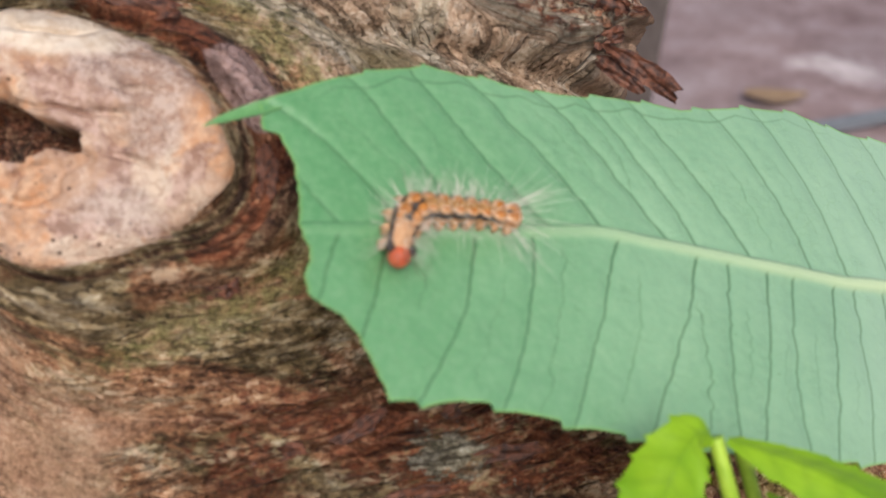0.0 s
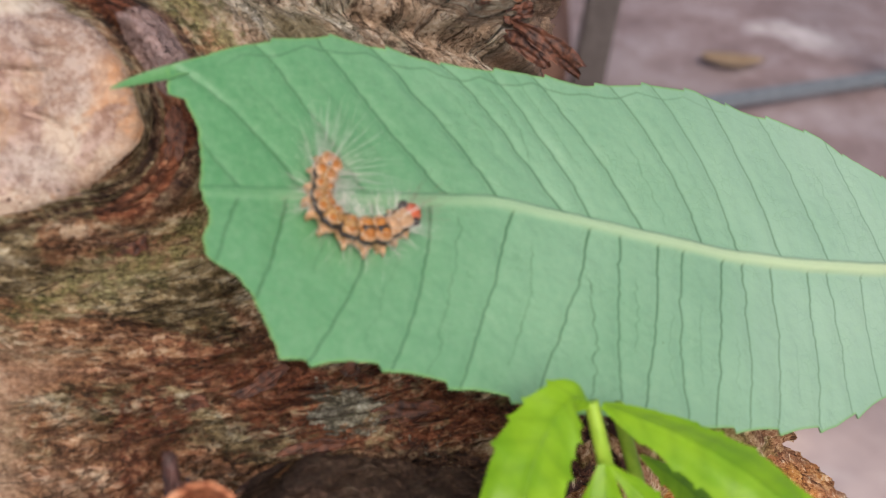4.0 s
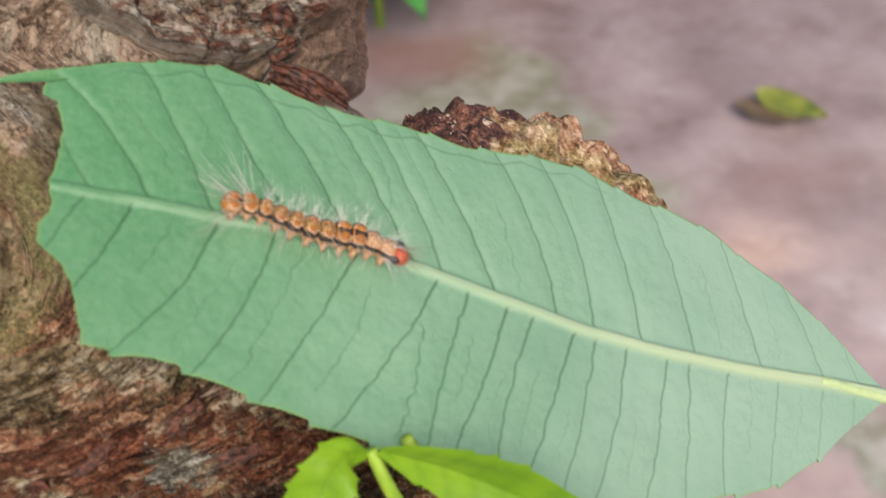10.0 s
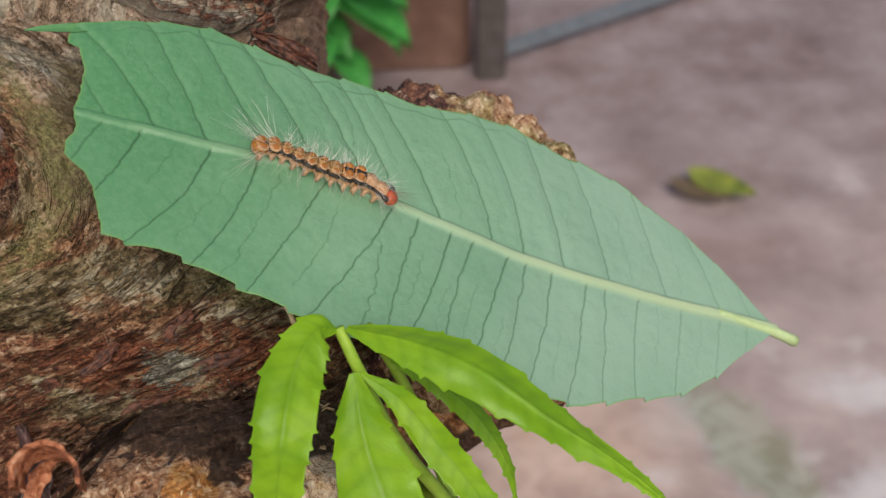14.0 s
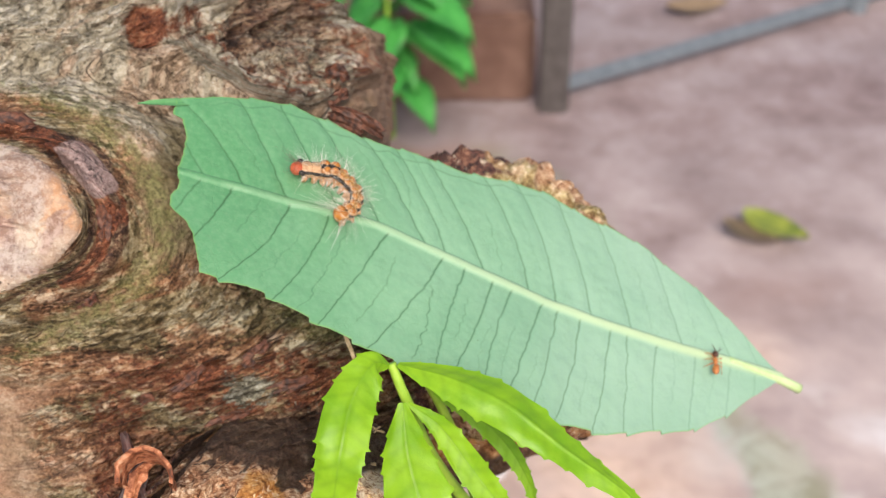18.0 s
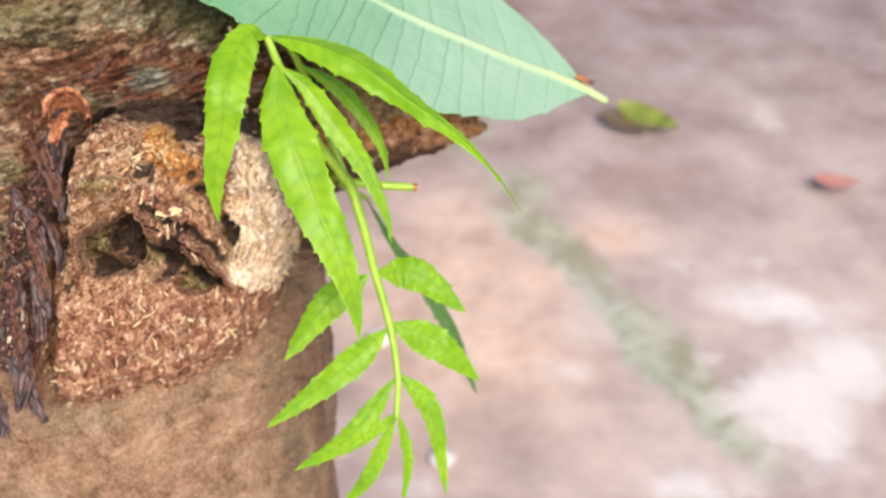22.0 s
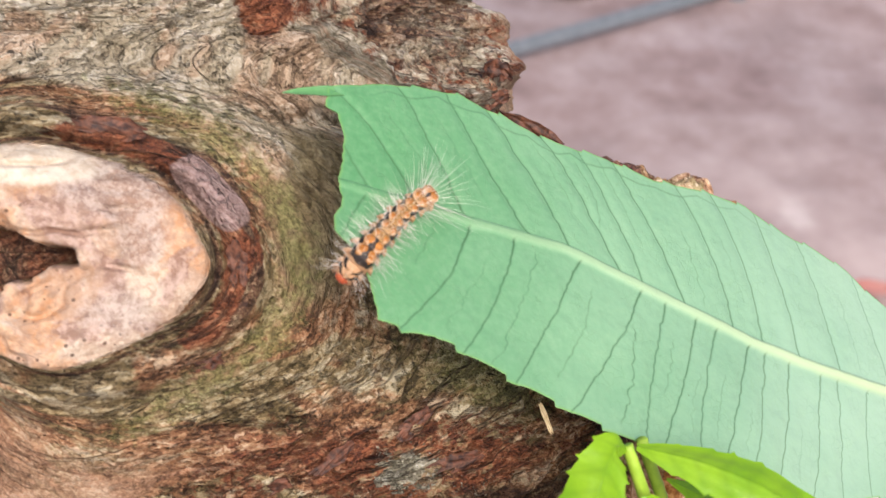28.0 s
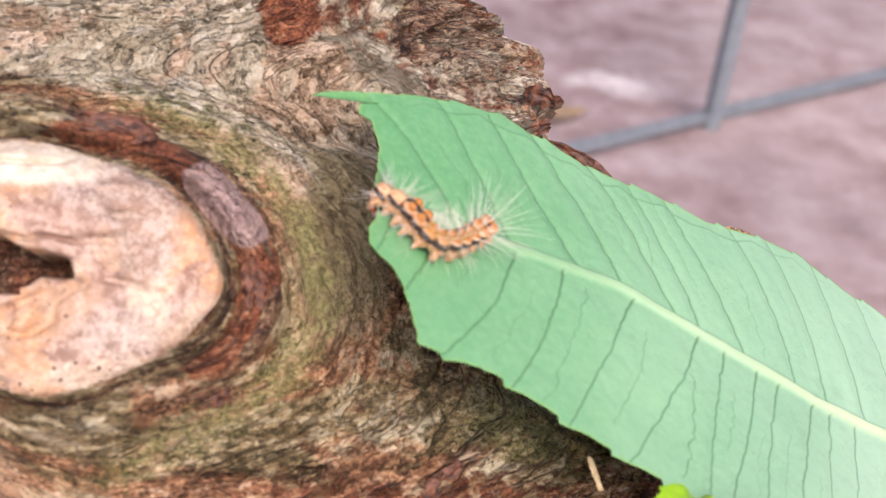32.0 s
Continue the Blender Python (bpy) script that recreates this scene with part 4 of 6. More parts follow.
# loose scales of bark lying on the trunk
SCALE = Mat("bark_scale", 0.7, 0.3)
SCALE.colour(SCALE.mix(SCALE.level(SCALE.noise(1200.0, 4.0, 0.65), 0.35, 0.65, 0.0, 0.6), SCALE.ramp(SCALE.node("ShaderNodeObjectInfo").outputs["Random"], ((0.0, (0.10, 0.05, 0.026)), (0.3, (0.25, 0.14, 0.075)), (0.55, (0.22, 0.18, 0.10)), (0.8, (0.40, 0.27, 0.17)), (1.0, (0.50, 0.42, 0.30)))), (0.07, 0.035, 0.02)))
hide = trunk.data
flat = np.empty(len(hide.vertices), np.float32)
hide.attributes["pale"].data.foreach_get("value", flat)
calm = np.empty(len(hide.vertices), np.float32)
hide.attributes["smoothbark"].data.foreach_get("value", calm)
away = SITE.to_3x3() @ Vector((0, 0, -1))
spots = []
while len(spots) < 240:
    i = srs.randrange(len(hide.vertices))
    q = back_to_site @ hide.vertices[i].co
    if flat[i] < 0.1 and calm[i] < 0.4 and -0.135 < q.x < -0.015 and -0.075 < q.y < 0.04 and hide.vertices[i].normal.dot(away) > 0.75:
        spots.append(q)
for i, q in enumerate(spots):
    swing = math.atan2(q.y - KNOT[1], (q.x - KNOT[0])) + math.pi / 2
    bark_flake((q.x, q.y, q.z - 0.0002), srs.uniform(0.0010, 0.0034), srs.uniform(0.0006, 0.0016), swing + srs.uniform(-0.5, 0.5), srs.uniform(-0.3, 0.3), srs.uniform(0.2, 0.9), SCALE.m, 300.0 + i, "", "bark_scale", 0.34)

# corky lenticels: small ringed warts on the smoother bark
CORK = Mat("cork_wart", 0.7, 0.3)
CORK.colour(CORK.mix(CORK.level(CORK.noise(2200.0, 4.0, 0.6), 0.38, 0.62), CORK.ramp(CORK.node("ShaderNodeObjectInfo").outputs["Random"], ((0.0, (0.20, 0.12, 0.06)), (0.5, (0.36, 0.25, 0.13)), (1.0, (0.52, 0.40, 0.25)))), (0.13, 0.075, 0.035)))
warts = []
for i in range(4):
    t, a = np.linspace(0, 1, 9)[:, None], np.linspace(0, 2 * math.pi, 14, endpoint=False)[None]
    r = t * (1 + 0.35 * (vnoise(np.cos(a) * 1.5 + 7 * i, np.sin(a) * 1.5) - 0.5))
    z = 0.55 * (1 - t**2) ** 0.5 - 0.34 * np.exp(-((t / 0.42) ** 2)) + 0 * a
    warts.append(grid_mesh("lenticel", np.stack([r * np.cos(a), 0.8 * r * np.sin(a), z], -1), True))
    warts[-1].materials.append(CORK.m)
count = 0
while count < 110:
    i = srs.randrange(len(hide.vertices))
    q = back_to_site @ hide.vertices[i].co
    if flat[i] < 0.1 and -0.098 < q.x < -0.028 and -0.05 < q.y < 0.05 and knot_radius(np.array(q.x), np.array(q.y)) > 1.5 and hide.vertices[i].normal.dot(away) > 0.7:
        size = srs.uniform(0.00035, 0.00095)
        ob = part("lenticel", warts[count % 4], None, tree)
        ob.matrix_world = Matrix.Translation(hide.vertices[i].co) @ hide.vertices[i].normal.to_track_quat("Z", "Y").to_matrix().to_4x4() @ Matrix.Rotation(srs.uniform(0, 6.28), 4, "Z") @ Matrix.Diagonal((size, size, size * 0.8, 1))
        count += 1

# ---- the big leaf ----
UPPER = ((-9.4, 14.5), (-4.0, 17.9), (3.2, 20.7), (8.1, 22.8), (19.1, 25.7), (26.5, 25.2), (32.9, 24.4), (39.3, 23.9), (49.7, 24.2), (59.1, 23.1), (70.1, 24.3), (80.0, 24.5), (88.8, 22.4), (96.3, 21.8), (106.8, 20.3), (111.1, 17.6), (118.3, 15.2), (124.8, 11.2), (133.1, 6.7), (139.0, 2.9), (143.2, 0.7))
LOWER = ((7.6, -20.4), (10.0, -20.5), (21.7, -22.9), (31.5, -24.5), (41.5, -26.0), (49.4, -27.3), (59.3, -28.3), (69.4, -28.6), (79.9, -28.7), (91.5, -27.8), (103.5, -23.8), (114.7, -20.8), (124.9, -15.2), (139.8, -3.9), (143.2, -1.2))
RIB = ((-10.0, 0.2), (0.1, 1.3), (11.9, 1.9), (25.7, 2.1), (40.1, 2.9), (54.2, 1.2), (67.5, -0.7), (81.2, -2.3), (95.6, -2.8), (110.6, -2.3), (126.4, -1.1), (143.2, -0.3), (149.9, -0.5))
BITE_Y = (26, 14.4, 14.3, 13.7, 9.8, 5.4, 1.3, -1.3, -2.9, -4.7, -7.2, -9.6, -12.2, -17.5, -20.4, -30)
BITE_X = (-2.6, -2.6, -2.6, -0.7, 0.7, 0.7, 0.1, 1.1, 1.0, -0.1, -0.0, 3.3, 5.1, 6.8, 7.6, 7.6)


# side veins: where each leaves the midrib, its slope and bend, and its strength
UP_VEINS = ((5.5, 0.67, 0.004, 0.7), (13.2, 0.46, 0.0242, 1), (22.0, 0.47, 0.0075, 1), (34.0, 0.80, -0.004, 1), (41.6, 0.54, 0.0072, 1), (52.0, 0.64, 0.004, 1), (56.5, 0.42, 0.0084, 0.9),
            (65.5, 0.55, 0.0052, 1), (75.8, 0.23, 0.0123, 0.95), (82.5, 0.14, 0.0118, 0.9), (91.4, 0.26, 0.0043, 0.9), (101.3, 0.15, 0.0089, 0.85), (115.7, 0.41, -0.0017, 0.8), (129.6, 0.60, 0, 0.7), (138.0, 0.70, 0, 0.5))
LOW_VEINS = ((5.0, 0.38, 0.005, 0.7), (11.3, 0.32, 0.0069, 1), (22.7, 0.18, 0.0163, 1), (30.6, 0.10, 0.0131, 1), (43.4, 0.41, 0.0028, 1), (55.8, 0.40, 0.0045, 1), (61.0, 0.32, -0.0041, 0.9), (67.4, 0.27, 0.0019, 1),
             (71.8, 0.36, -0.0051, 0.9), (79.2, 0.34, -0.0009, 1), (83.0, 0.20, 0.0016, 0.85), (88.4, 0.08, 0.0058, 0.9), (95.9, 0.09, 0.0027, 0.9), (100.1, 0, 0.0007, 0.8), (108.3, 0.18, -0.007, 0.8), (118.9, 0.09, 0.0013, 0.7), (128.9, 0.14, 0, 0.6), (136.0, 0.15, 0, 0.45))
# finer veins between them: the same, with the stretch away from the midrib
UP_MINOR = ((17.9, 0.35, 0.0245, 0.45, 4, 16), (28.4, 0.55, 0.010, 0.35, 5, 19), (45.6, -0.58, 0.0386, 0.5, 7.5, 19), (47.0, 0.52, 0.006, 0.35, 5, 20), (60.5, 0.48, 0.007, 0.4, 8, 22), (70.2, 0.39, 0, 0.45, 2, 15), (79.6, 0.2, 0.012, 0.3, 6, 18), (107.6, 0.28, 0, 0.45, 2, 17), (120.1, 0.32, 0, 0.4, 2, 15))
LOW_MINOR = ((17.4, 0.40, 0, 0.5, 1.5, 11), (35.1, 0.14, 0.0094, 0.55, 2, 24), (26.8, 0.16, 0.014, 0.35, 6, 20), (45.3, -0.05, 0.0153, 0.55, 5, 23), (52.0, -0.25, 0.012, 0.8, 8, 26), (63.9, 0.27, 0, 0.4, 7, 18), (69.8, 0.3, -0.002, 0.3, 11, 23), (75.4, 0.36, -0.003, 0.4, 9, 22), (81.0, 0.25, 0, 0.3, 13, 22), (91.8, 0.09, 0.004, 0.3, 12, 22), (113.1, 0.07, 0, 0.4, 1, 14), (124.0, 0.1, 0, 0.35, 2, 12))


def leaf_lift(x, y):
    """How far the leaf surface stands off its middle plane (metres in, metres out)."""
    rib = np.interp(x * 1000, *zip(*RIB)) / 1000
    d = np.abs(y - rib)
    bow = -0.0005 + 0.0538 * x - 0.0356 * y - 0.412 * x * x + 1.149 * x * y - 0.143 * y * y
    return bow + 0.03 * d - 0.9 * d * d + 0.0006 * np.sin(x * 90 + 1) * smooth(0, 0.02, d)


def build_leaf():
    s = np.linspace(0, 1, 760)
    upper, lower, rib = (np.array(q) for q in (UPPER, LOWER, RIB))
    xs = -2.6 + 146.1 * s
    top = np.interp(xs, upper[:, 0], upper[:, 1])
    low = np.interp(xs, lower[:, 0], lower[:, 1], left=-20.2)
    mid = np.interp(xs, rib[:, 0], rib[:, 1])
    # serrated margin
    tooth = lambda x, p, ph: ((x / p + ph) % 1.0) ** 3
    top = top + 0.55 * tooth(-xs, 8.3, 0.35) * smooth(0, 10, xs) * smooth(140, 120, xs) - 0.2
    low = low - 0.9 * tooth(-xs, 9.6, 0.13) * smooth(141, 125, xs) + 0.3
    k = np.linspace(-1, 1, 241)
    k = np.sign(k) * np.abs(k) ** 0.93
    y = np.where(k[None] >= 0, mid[:, None] + (top - mid)[:, None] * k[None], mid[:, None] + (mid - low)[:, None] * k[None])
    x = np.repeat(xs[:, None], len(k), 1)
    # the eaten end: slide the left part of each strip to the bitten edge
    bite = np.interp(-y, -np.array(BITE_Y), np.array(BITE_X)) + 0.25 * (vnoise(y * 1.1, 3.0) - 0.5)
    x = bite + (x + 2.6) / 146.1 * (143.5 - bite)
    y_edge_top = np.interp(x, upper[:, 0], upper[:, 1])
    y = np.minimum(y, y_edge_top + 0.6)
    rb = np.interp(x, rib[:, 0], rib[:, 1])
    off = y - rb
    # side veins: each leaves the midrib and sweeps back towards the eaten end
    vein, swell = np.zeros_like(x), np.zeros_like(x)
    faint = np.interp(x, (0, 60, 100, 140), (1.0, 0.95, 0.75, 0.55))
    for side, mains, minors in ((1, UP_VEINS, UP_MINOR), (-1, LOW_VEINS, LOW_MINOR)):
        d = off * side
        for start, slope, bend, force in mains:
            wav = 0.55 * (vnoise(d * 0.32, start) - 0.5) * smooth(1, 6, d) + 0.34 * (vnoise(d * 1.1, start + 3) - 0.5)
            path = start - slope * d - bend * d * d + wav
            gone = smooth(0.3, 1.2, d)
            vein = np.maximum(vein, np.exp(-(((x - path) / (0.140 + 0.11 * np.exp(-d / 5))) ** 2)) * gone * force * faint)
            swell = np.maximum(swell, np.exp(-(((x - path) / 1.2) ** 2)) * gone * force)
        for start, slope, bend, force, d0, d1 in minors:
            path = start - slope * d - bend * d * d + 0.9 * (vnoise(d * 0.5, start + 9) - 0.5) + 0.6 * (vnoise(d * 1.5, start + 4) - 0.5)
            reach = smooth(d0 - 0.4, d0 + 1.2, d) * smooth(d1 + 0.6, d1 - 1.5, d)
            vein = np.maximum(vein, force * np.exp(-(((x - path) / 0.14) ** 2)) * reach * (0.55 + 0.6 * vnoise(d * 0.7, start + 1)) * faint)
            swell = np.maximum(swell, 0.35 * force * np.exp(-(((x - path) / 0.8) ** 2)) * reach)
    # the veins meet in loops just inside the upper margin
    inset = np.interp(x, upper[:, 0], upper[:, 1]) - y
    loop = 1.5 + 0.9 * np.abs(np.sin(x * 0.36 + 0.6)) + 0.3 * (vnoise(x * 0.5, 2.0) - 0.5)
    vein = np.maximum(vein, 0.5 * np.exp(-(((inset - loop) / 0.16) ** 2)) * smooth(2, 10, x) * smooth(100, 60, x))
    width = np.interp(x, (-10, 20, 150), (0.55, 0.75, 1.15))
    ribm = np.exp(-((off / width) ** 4))
    z = leaf_lift(x / 1000, y / 1000) * 1000 - 0.24 * swell * np.interp(x, (0, 30, 50, 90), (0.8, 1.0, 1.0, 0.7)) + 0.55 * ribm * np.interp(x, (-10, 150), (0.5, 1.6)) + 0.9 * (fbm(x * 0.10, y * 0.10, 2.0, 3) - 0.5) + 0.22 * (fbm(x * 0.45, y * 0.45, 5.0, 3) - 0.5) 
    ends = np.minimum(1 - np.abs(k)[None] * np.ones_like(x), s[:, None] * 6)
    edge = smooth(0.02, 0.0, ends)
    # close it: upper sheet, then lower sheet, joined round the margin
    top_co = np.stack([x, y, z], -1) / 1000
    low_co = np.stack([x, y, z - 0.28 * smooth(0.0, 0.012, ends) - 0.02], -1) / 1000
    ring = np.concatenate([top_co, low_co[:, ::-1]], 1)
    pair = lambda q: np.concatenate([q, q[:, ::-1]], 1)
    # the gradient along x carries the painted sheen and the midrib's fading
    return grid_mesh("blade", ring, True, dict(vein=pair(vein * (1 - ribm)), rib=pair(ribm), rib_sheen=pair(smooth(-12, 122, x + 6 * (fbm(x * 0.08, y * 0.08, 1.0, 3) - 0.5))), edge=pair(edge)))


leaf = thing("torn_leaf", "large pale green serrated leaf with one ragged eaten end", "leaf")
part("blade", build_leaf(), LEAF, leaf)
spur = [(x / 1000, y / 1000, float(leaf_lift(np.array(x / 1000), np.array(y / 1000)))) for x, y in ((0.6, 18.2), (-2.6, 17.2), (-6.0, 15.9), (-9.4, 14.4))]
sp = curve_points(spur, 24)
kk = np.linspace(-1, 1, 9)
sw = np.interp(np.linspace(0, 1, 24), (0, 0.3, 0.8, 1), (0.0006, 0.0011, 0.0006, 0.0001))
strip = sp[:, None] + np.array([0.25, -0.95, 0.1])[None, None] * (sw[:, None] * kk[None])[..., None]
strip[..., 2] += -0.00008 + 0.00015 * np.abs(kk)[None]
under = strip - np.array([0, 0, 0.00022]) * (1 - np.abs(kk)[None, :, None] ** 4)
zero = np.zeros((24, 18))
part("leaf_shred", grid_mesh("leaf_shred", np.concatenate([strip, under[:, ::-1]], 1), True, dict(vein=zero, rib=zero, rib_sheen=zero, edge=zero + 0.3)), LEAF, leaf)
pts = [(x / 1000, y / 1000, leaf_lift(x / 1000, y / 1000) + 0.0002) for x, y in ((128, -0.8), (136, -0.75), (143, -0.7), (149.2, -1.2))]
part("petiole", grid_mesh("petiole", tube(curve_points(pts, 12), np.linspace(0.0009, 0.0012, 12), 10), True), plain("petiole", (0.42, 0.56, 0.25), (0.52, 0.66, 0.34), 300.0, 0.45), leaf, "thick yellow-green leaf stalk")

# ---- the young shoot ----
sprout = thing("young_shoot", "fresh bright lime-green shoot with toothed young leaves hanging by the burl", "shoot")


def sprout_leaf(points, half, mat, teeth=9, facing=(0.1, -0.25, -1.0), curl=0.25, droop=0.0, label="", peak=0.4, taper=0.85):
    """A toothed young leaf along a midrib in site millimetres; half: greatest half width."""
    p = curve_points(np.array(points) / 1000, 150)
    q = np.linspace(0, 1, 150)
    tan = np.gradient(p, axis=0)
    tan /= np.linalg.norm(tan, axis=1)[:, None]
    nrm = np.array(facing, float) - tan * (tan @ np.array(facing, float))[:, None]
    nrm /= np.linalg.norm(nrm, axis=1)[:, None]
    side = np.cross(tan, nrm)
    prof = np.where(q < peak, smooth(-0.03, peak, q) ** 0.55, (1 - np.clip((q - peak) / (1.002 - peak), 0, 1) ** 1.6) ** taper) * half / 1000
    saw = ((q * teeth + 0.35 * np.sin(q * teeth * 1.7 + points[0][0])) % 1.0)
    prof = prof * (0.93 + 0.10 * saw**2) + 0.00042 * np.exp(-(((saw - 0.93) / 0.06) ** 2)) * smooth(0.05, 0.15, q) * smooth(1.0, 0.9, q)
    k = np.linspace(-1, 1, 25)
    seed = abs(points[0][0]) + abs(points[-1][1])
    wav = (vnoise(q[:, None] * 11 + seed, k[None] * 1.5 + 3) - 0.5) * 0.32 + (vnoise(q[:, None] * 26 + seed, k[None] * 2 + 8) - 0.5) * 0.12
    lift = np.abs(k)[None] ** 1.3 * curl + wav * np.abs(k)[None] - 0.05 * np.exp(-((k[None] / 0.08) ** 2))
    lift = lift + 0.008 * np.sin(q[:, None] * teeth * 2 * math.pi + np.abs(k)[None] * 2) * (1 - np.abs(k)[None])
    co = p[:, None] + side[:, None] * (prof[:, None] * k[None])[..., None] - nrm[:, None] * (prof[:, None] * lift)[..., None]
    back = co - nrm[:, None] * (0.00022 * (1 - np.abs(k)[None] ** 6))[..., None]
    ring = np.concatenate([co, back[:, ::-1]], 1)
    ribm = np.repeat(np.exp(-((k / 0.05) ** 2))[None], 150, 0)
    stripe = (0.5 + 0.5 * np.sin((q[:, None] * teeth * 1.3 - 0.7 * np.abs(k)[None]) * 2 * math.pi)) ** 3 * (1 - np.abs(k)[None] ** 4)
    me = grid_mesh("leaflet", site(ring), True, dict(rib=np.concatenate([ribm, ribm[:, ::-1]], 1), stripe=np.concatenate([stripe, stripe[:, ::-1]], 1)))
    return part("leaflet", me, mat, sprout, label)


sprout_leaf(((-18.5, 20.6, 234), (-21.5, 20.2, 230), (-24.8, 25.8, 226), (-26.6, 34.3, 222), (-28.0, 42.8, 224), (-29.9, 52.8, 227), (-29.6, 62.3, 231)), 4.9, SPROUT, 13)
sprout_leaf(((-16.2, 27.2, 232), (-14.9, 37.6, 229), (-11.2, 49.1, 226), (-6.9, 60.5, 226), (-2.6, 70.7, 226), (0.5, 81.2, 228), (1.7, 89.8, 230)), 6.2, SPROUT, 15, (0.1, -0.25, -1.0), 0.25, 0, "", 0.28, 1.05)
sprout_leaf(((-15.2, 27.4, 233), (-9.2, 32.1, 234), (-3.5, 39.9, 235), (1.6, 47.0, 236), (5.5, 54.2, 237), (8.8, 62.9, 239), (9.5, 69.0, 240)), 3.0, SPROUT, 12, (0.1, -0.25, -1.0), 0.25, 0, "", 0.35, 1.4)
sprout_leaf(((-17.0, 20.4, 234), (-7.2, 22.8, 231), (3.0, 27.5, 229), (13.1, 35.2, 228), (22.0, 41.6, 228), (29.9, 48.6, 229), (36.1, 55.8, 232), (39.8, 61.1, 235)), 5.2, SPROUT, 15, (0.0, -0.8, -0.7), 0.2, 0, "", 0.25, 2.7)
sprout_leaf(((-10.5, 26.5, 240), (-2.5, 31.0, 243), (4.0, 38.0, 246), (8.2, 46.0, 248), (9.6, 54.0, 250)), 2.3, SPROUT, 10, (0.3, -0.25, -1.0), 0.3, 0, "", 0.35, 1.2)
for pts, half in ((((6.1, 74.9, 243), (16.1, 75.8, 241), (27.2, 85.0, 243)), 4.2), (((4.0, 75.6, 243), (-5.4, 82.2, 242), (-16.0, 95.6, 243)), 4.2),
                  (((9.3, 87.1, 241), (20.0, 92.0, 240), (30.5, 101.5, 243)), 4.2), (((8.2, 88.4, 241), (-2.9, 98.4, 241), (-20.5, 111.4, 243)), 3.6),
                  (((11.0, 98.9, 240), (18.6, 108.3, 240), (22.1, 129.0, 243)), 2.6), (((9.8, 100.0, 240), (-0.4, 113.3, 240), (-14.0, 121.8, 243)), 2.8),
                  (((10.4, 107.8, 239), (3.7, 113.4, 240), (-3.1, 118.6, 243)), 1.4), (((10.0, 108.5, 238.5), (3.6, 122.9, 240), (-3.2, 131.0, 243)), 2.0),
                  (((10.5, 107.8, 238.5), (12.8, 119.1, 240), (11.5, 130.7, 243)), 1.3)):
    sprout_leaf(pts, half, SPROUT, 8, (0.0, -0.2, -1.0), 0.3)
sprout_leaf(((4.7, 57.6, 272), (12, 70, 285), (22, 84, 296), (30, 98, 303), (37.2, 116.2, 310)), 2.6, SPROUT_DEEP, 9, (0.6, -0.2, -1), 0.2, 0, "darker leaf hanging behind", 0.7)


def stalk(name, points, r0, r1, mat=STEM, n=40):
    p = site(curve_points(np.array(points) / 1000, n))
    return part(name, grid_mesh(name, tube(p, np.linspace(r0, r1, n), 10), True), mat, sprout)


stalk("stem", ((-18.3, 20.3, 234.5), (-15.6, 27.1, 236), (-10.2, 39.5, 242), (-0.7, 53.5, 250)), 0.0009, 0.0012)
stalk("stem", ((-13.9, 20.9, 242), (-7.6, 33.6, 250), (-0.7, 53.5, 252)), 0.0009, 0.0011)
stalk("stem", ((-14, 50, 275), (-6, 52, 262), (-0.7, 52.8, 250), (3.0, 63.7, 247), (5.5, 74.5, 244), (8.7, 86.5, 241), (10.5, 98.5, 239.2), (10.1, 109.4, 238)), 0.0016, 0.0007, STEM, 60)
stalk("side_twig", ((-2.3, 53.2, 251), (7, 54.3, 252), (15.6, 54.9, 252)), 0.0011, 0.0010)
stalk("twig_tip", ((15.4, 54.88, 252), (16.6, 55.0, 252)), 0.00105, 0.00095, CUT, 4)
stalk("stem", ((-2, 54, 254), (4.7, 57.6, 272)), 0.0008, 0.0007)

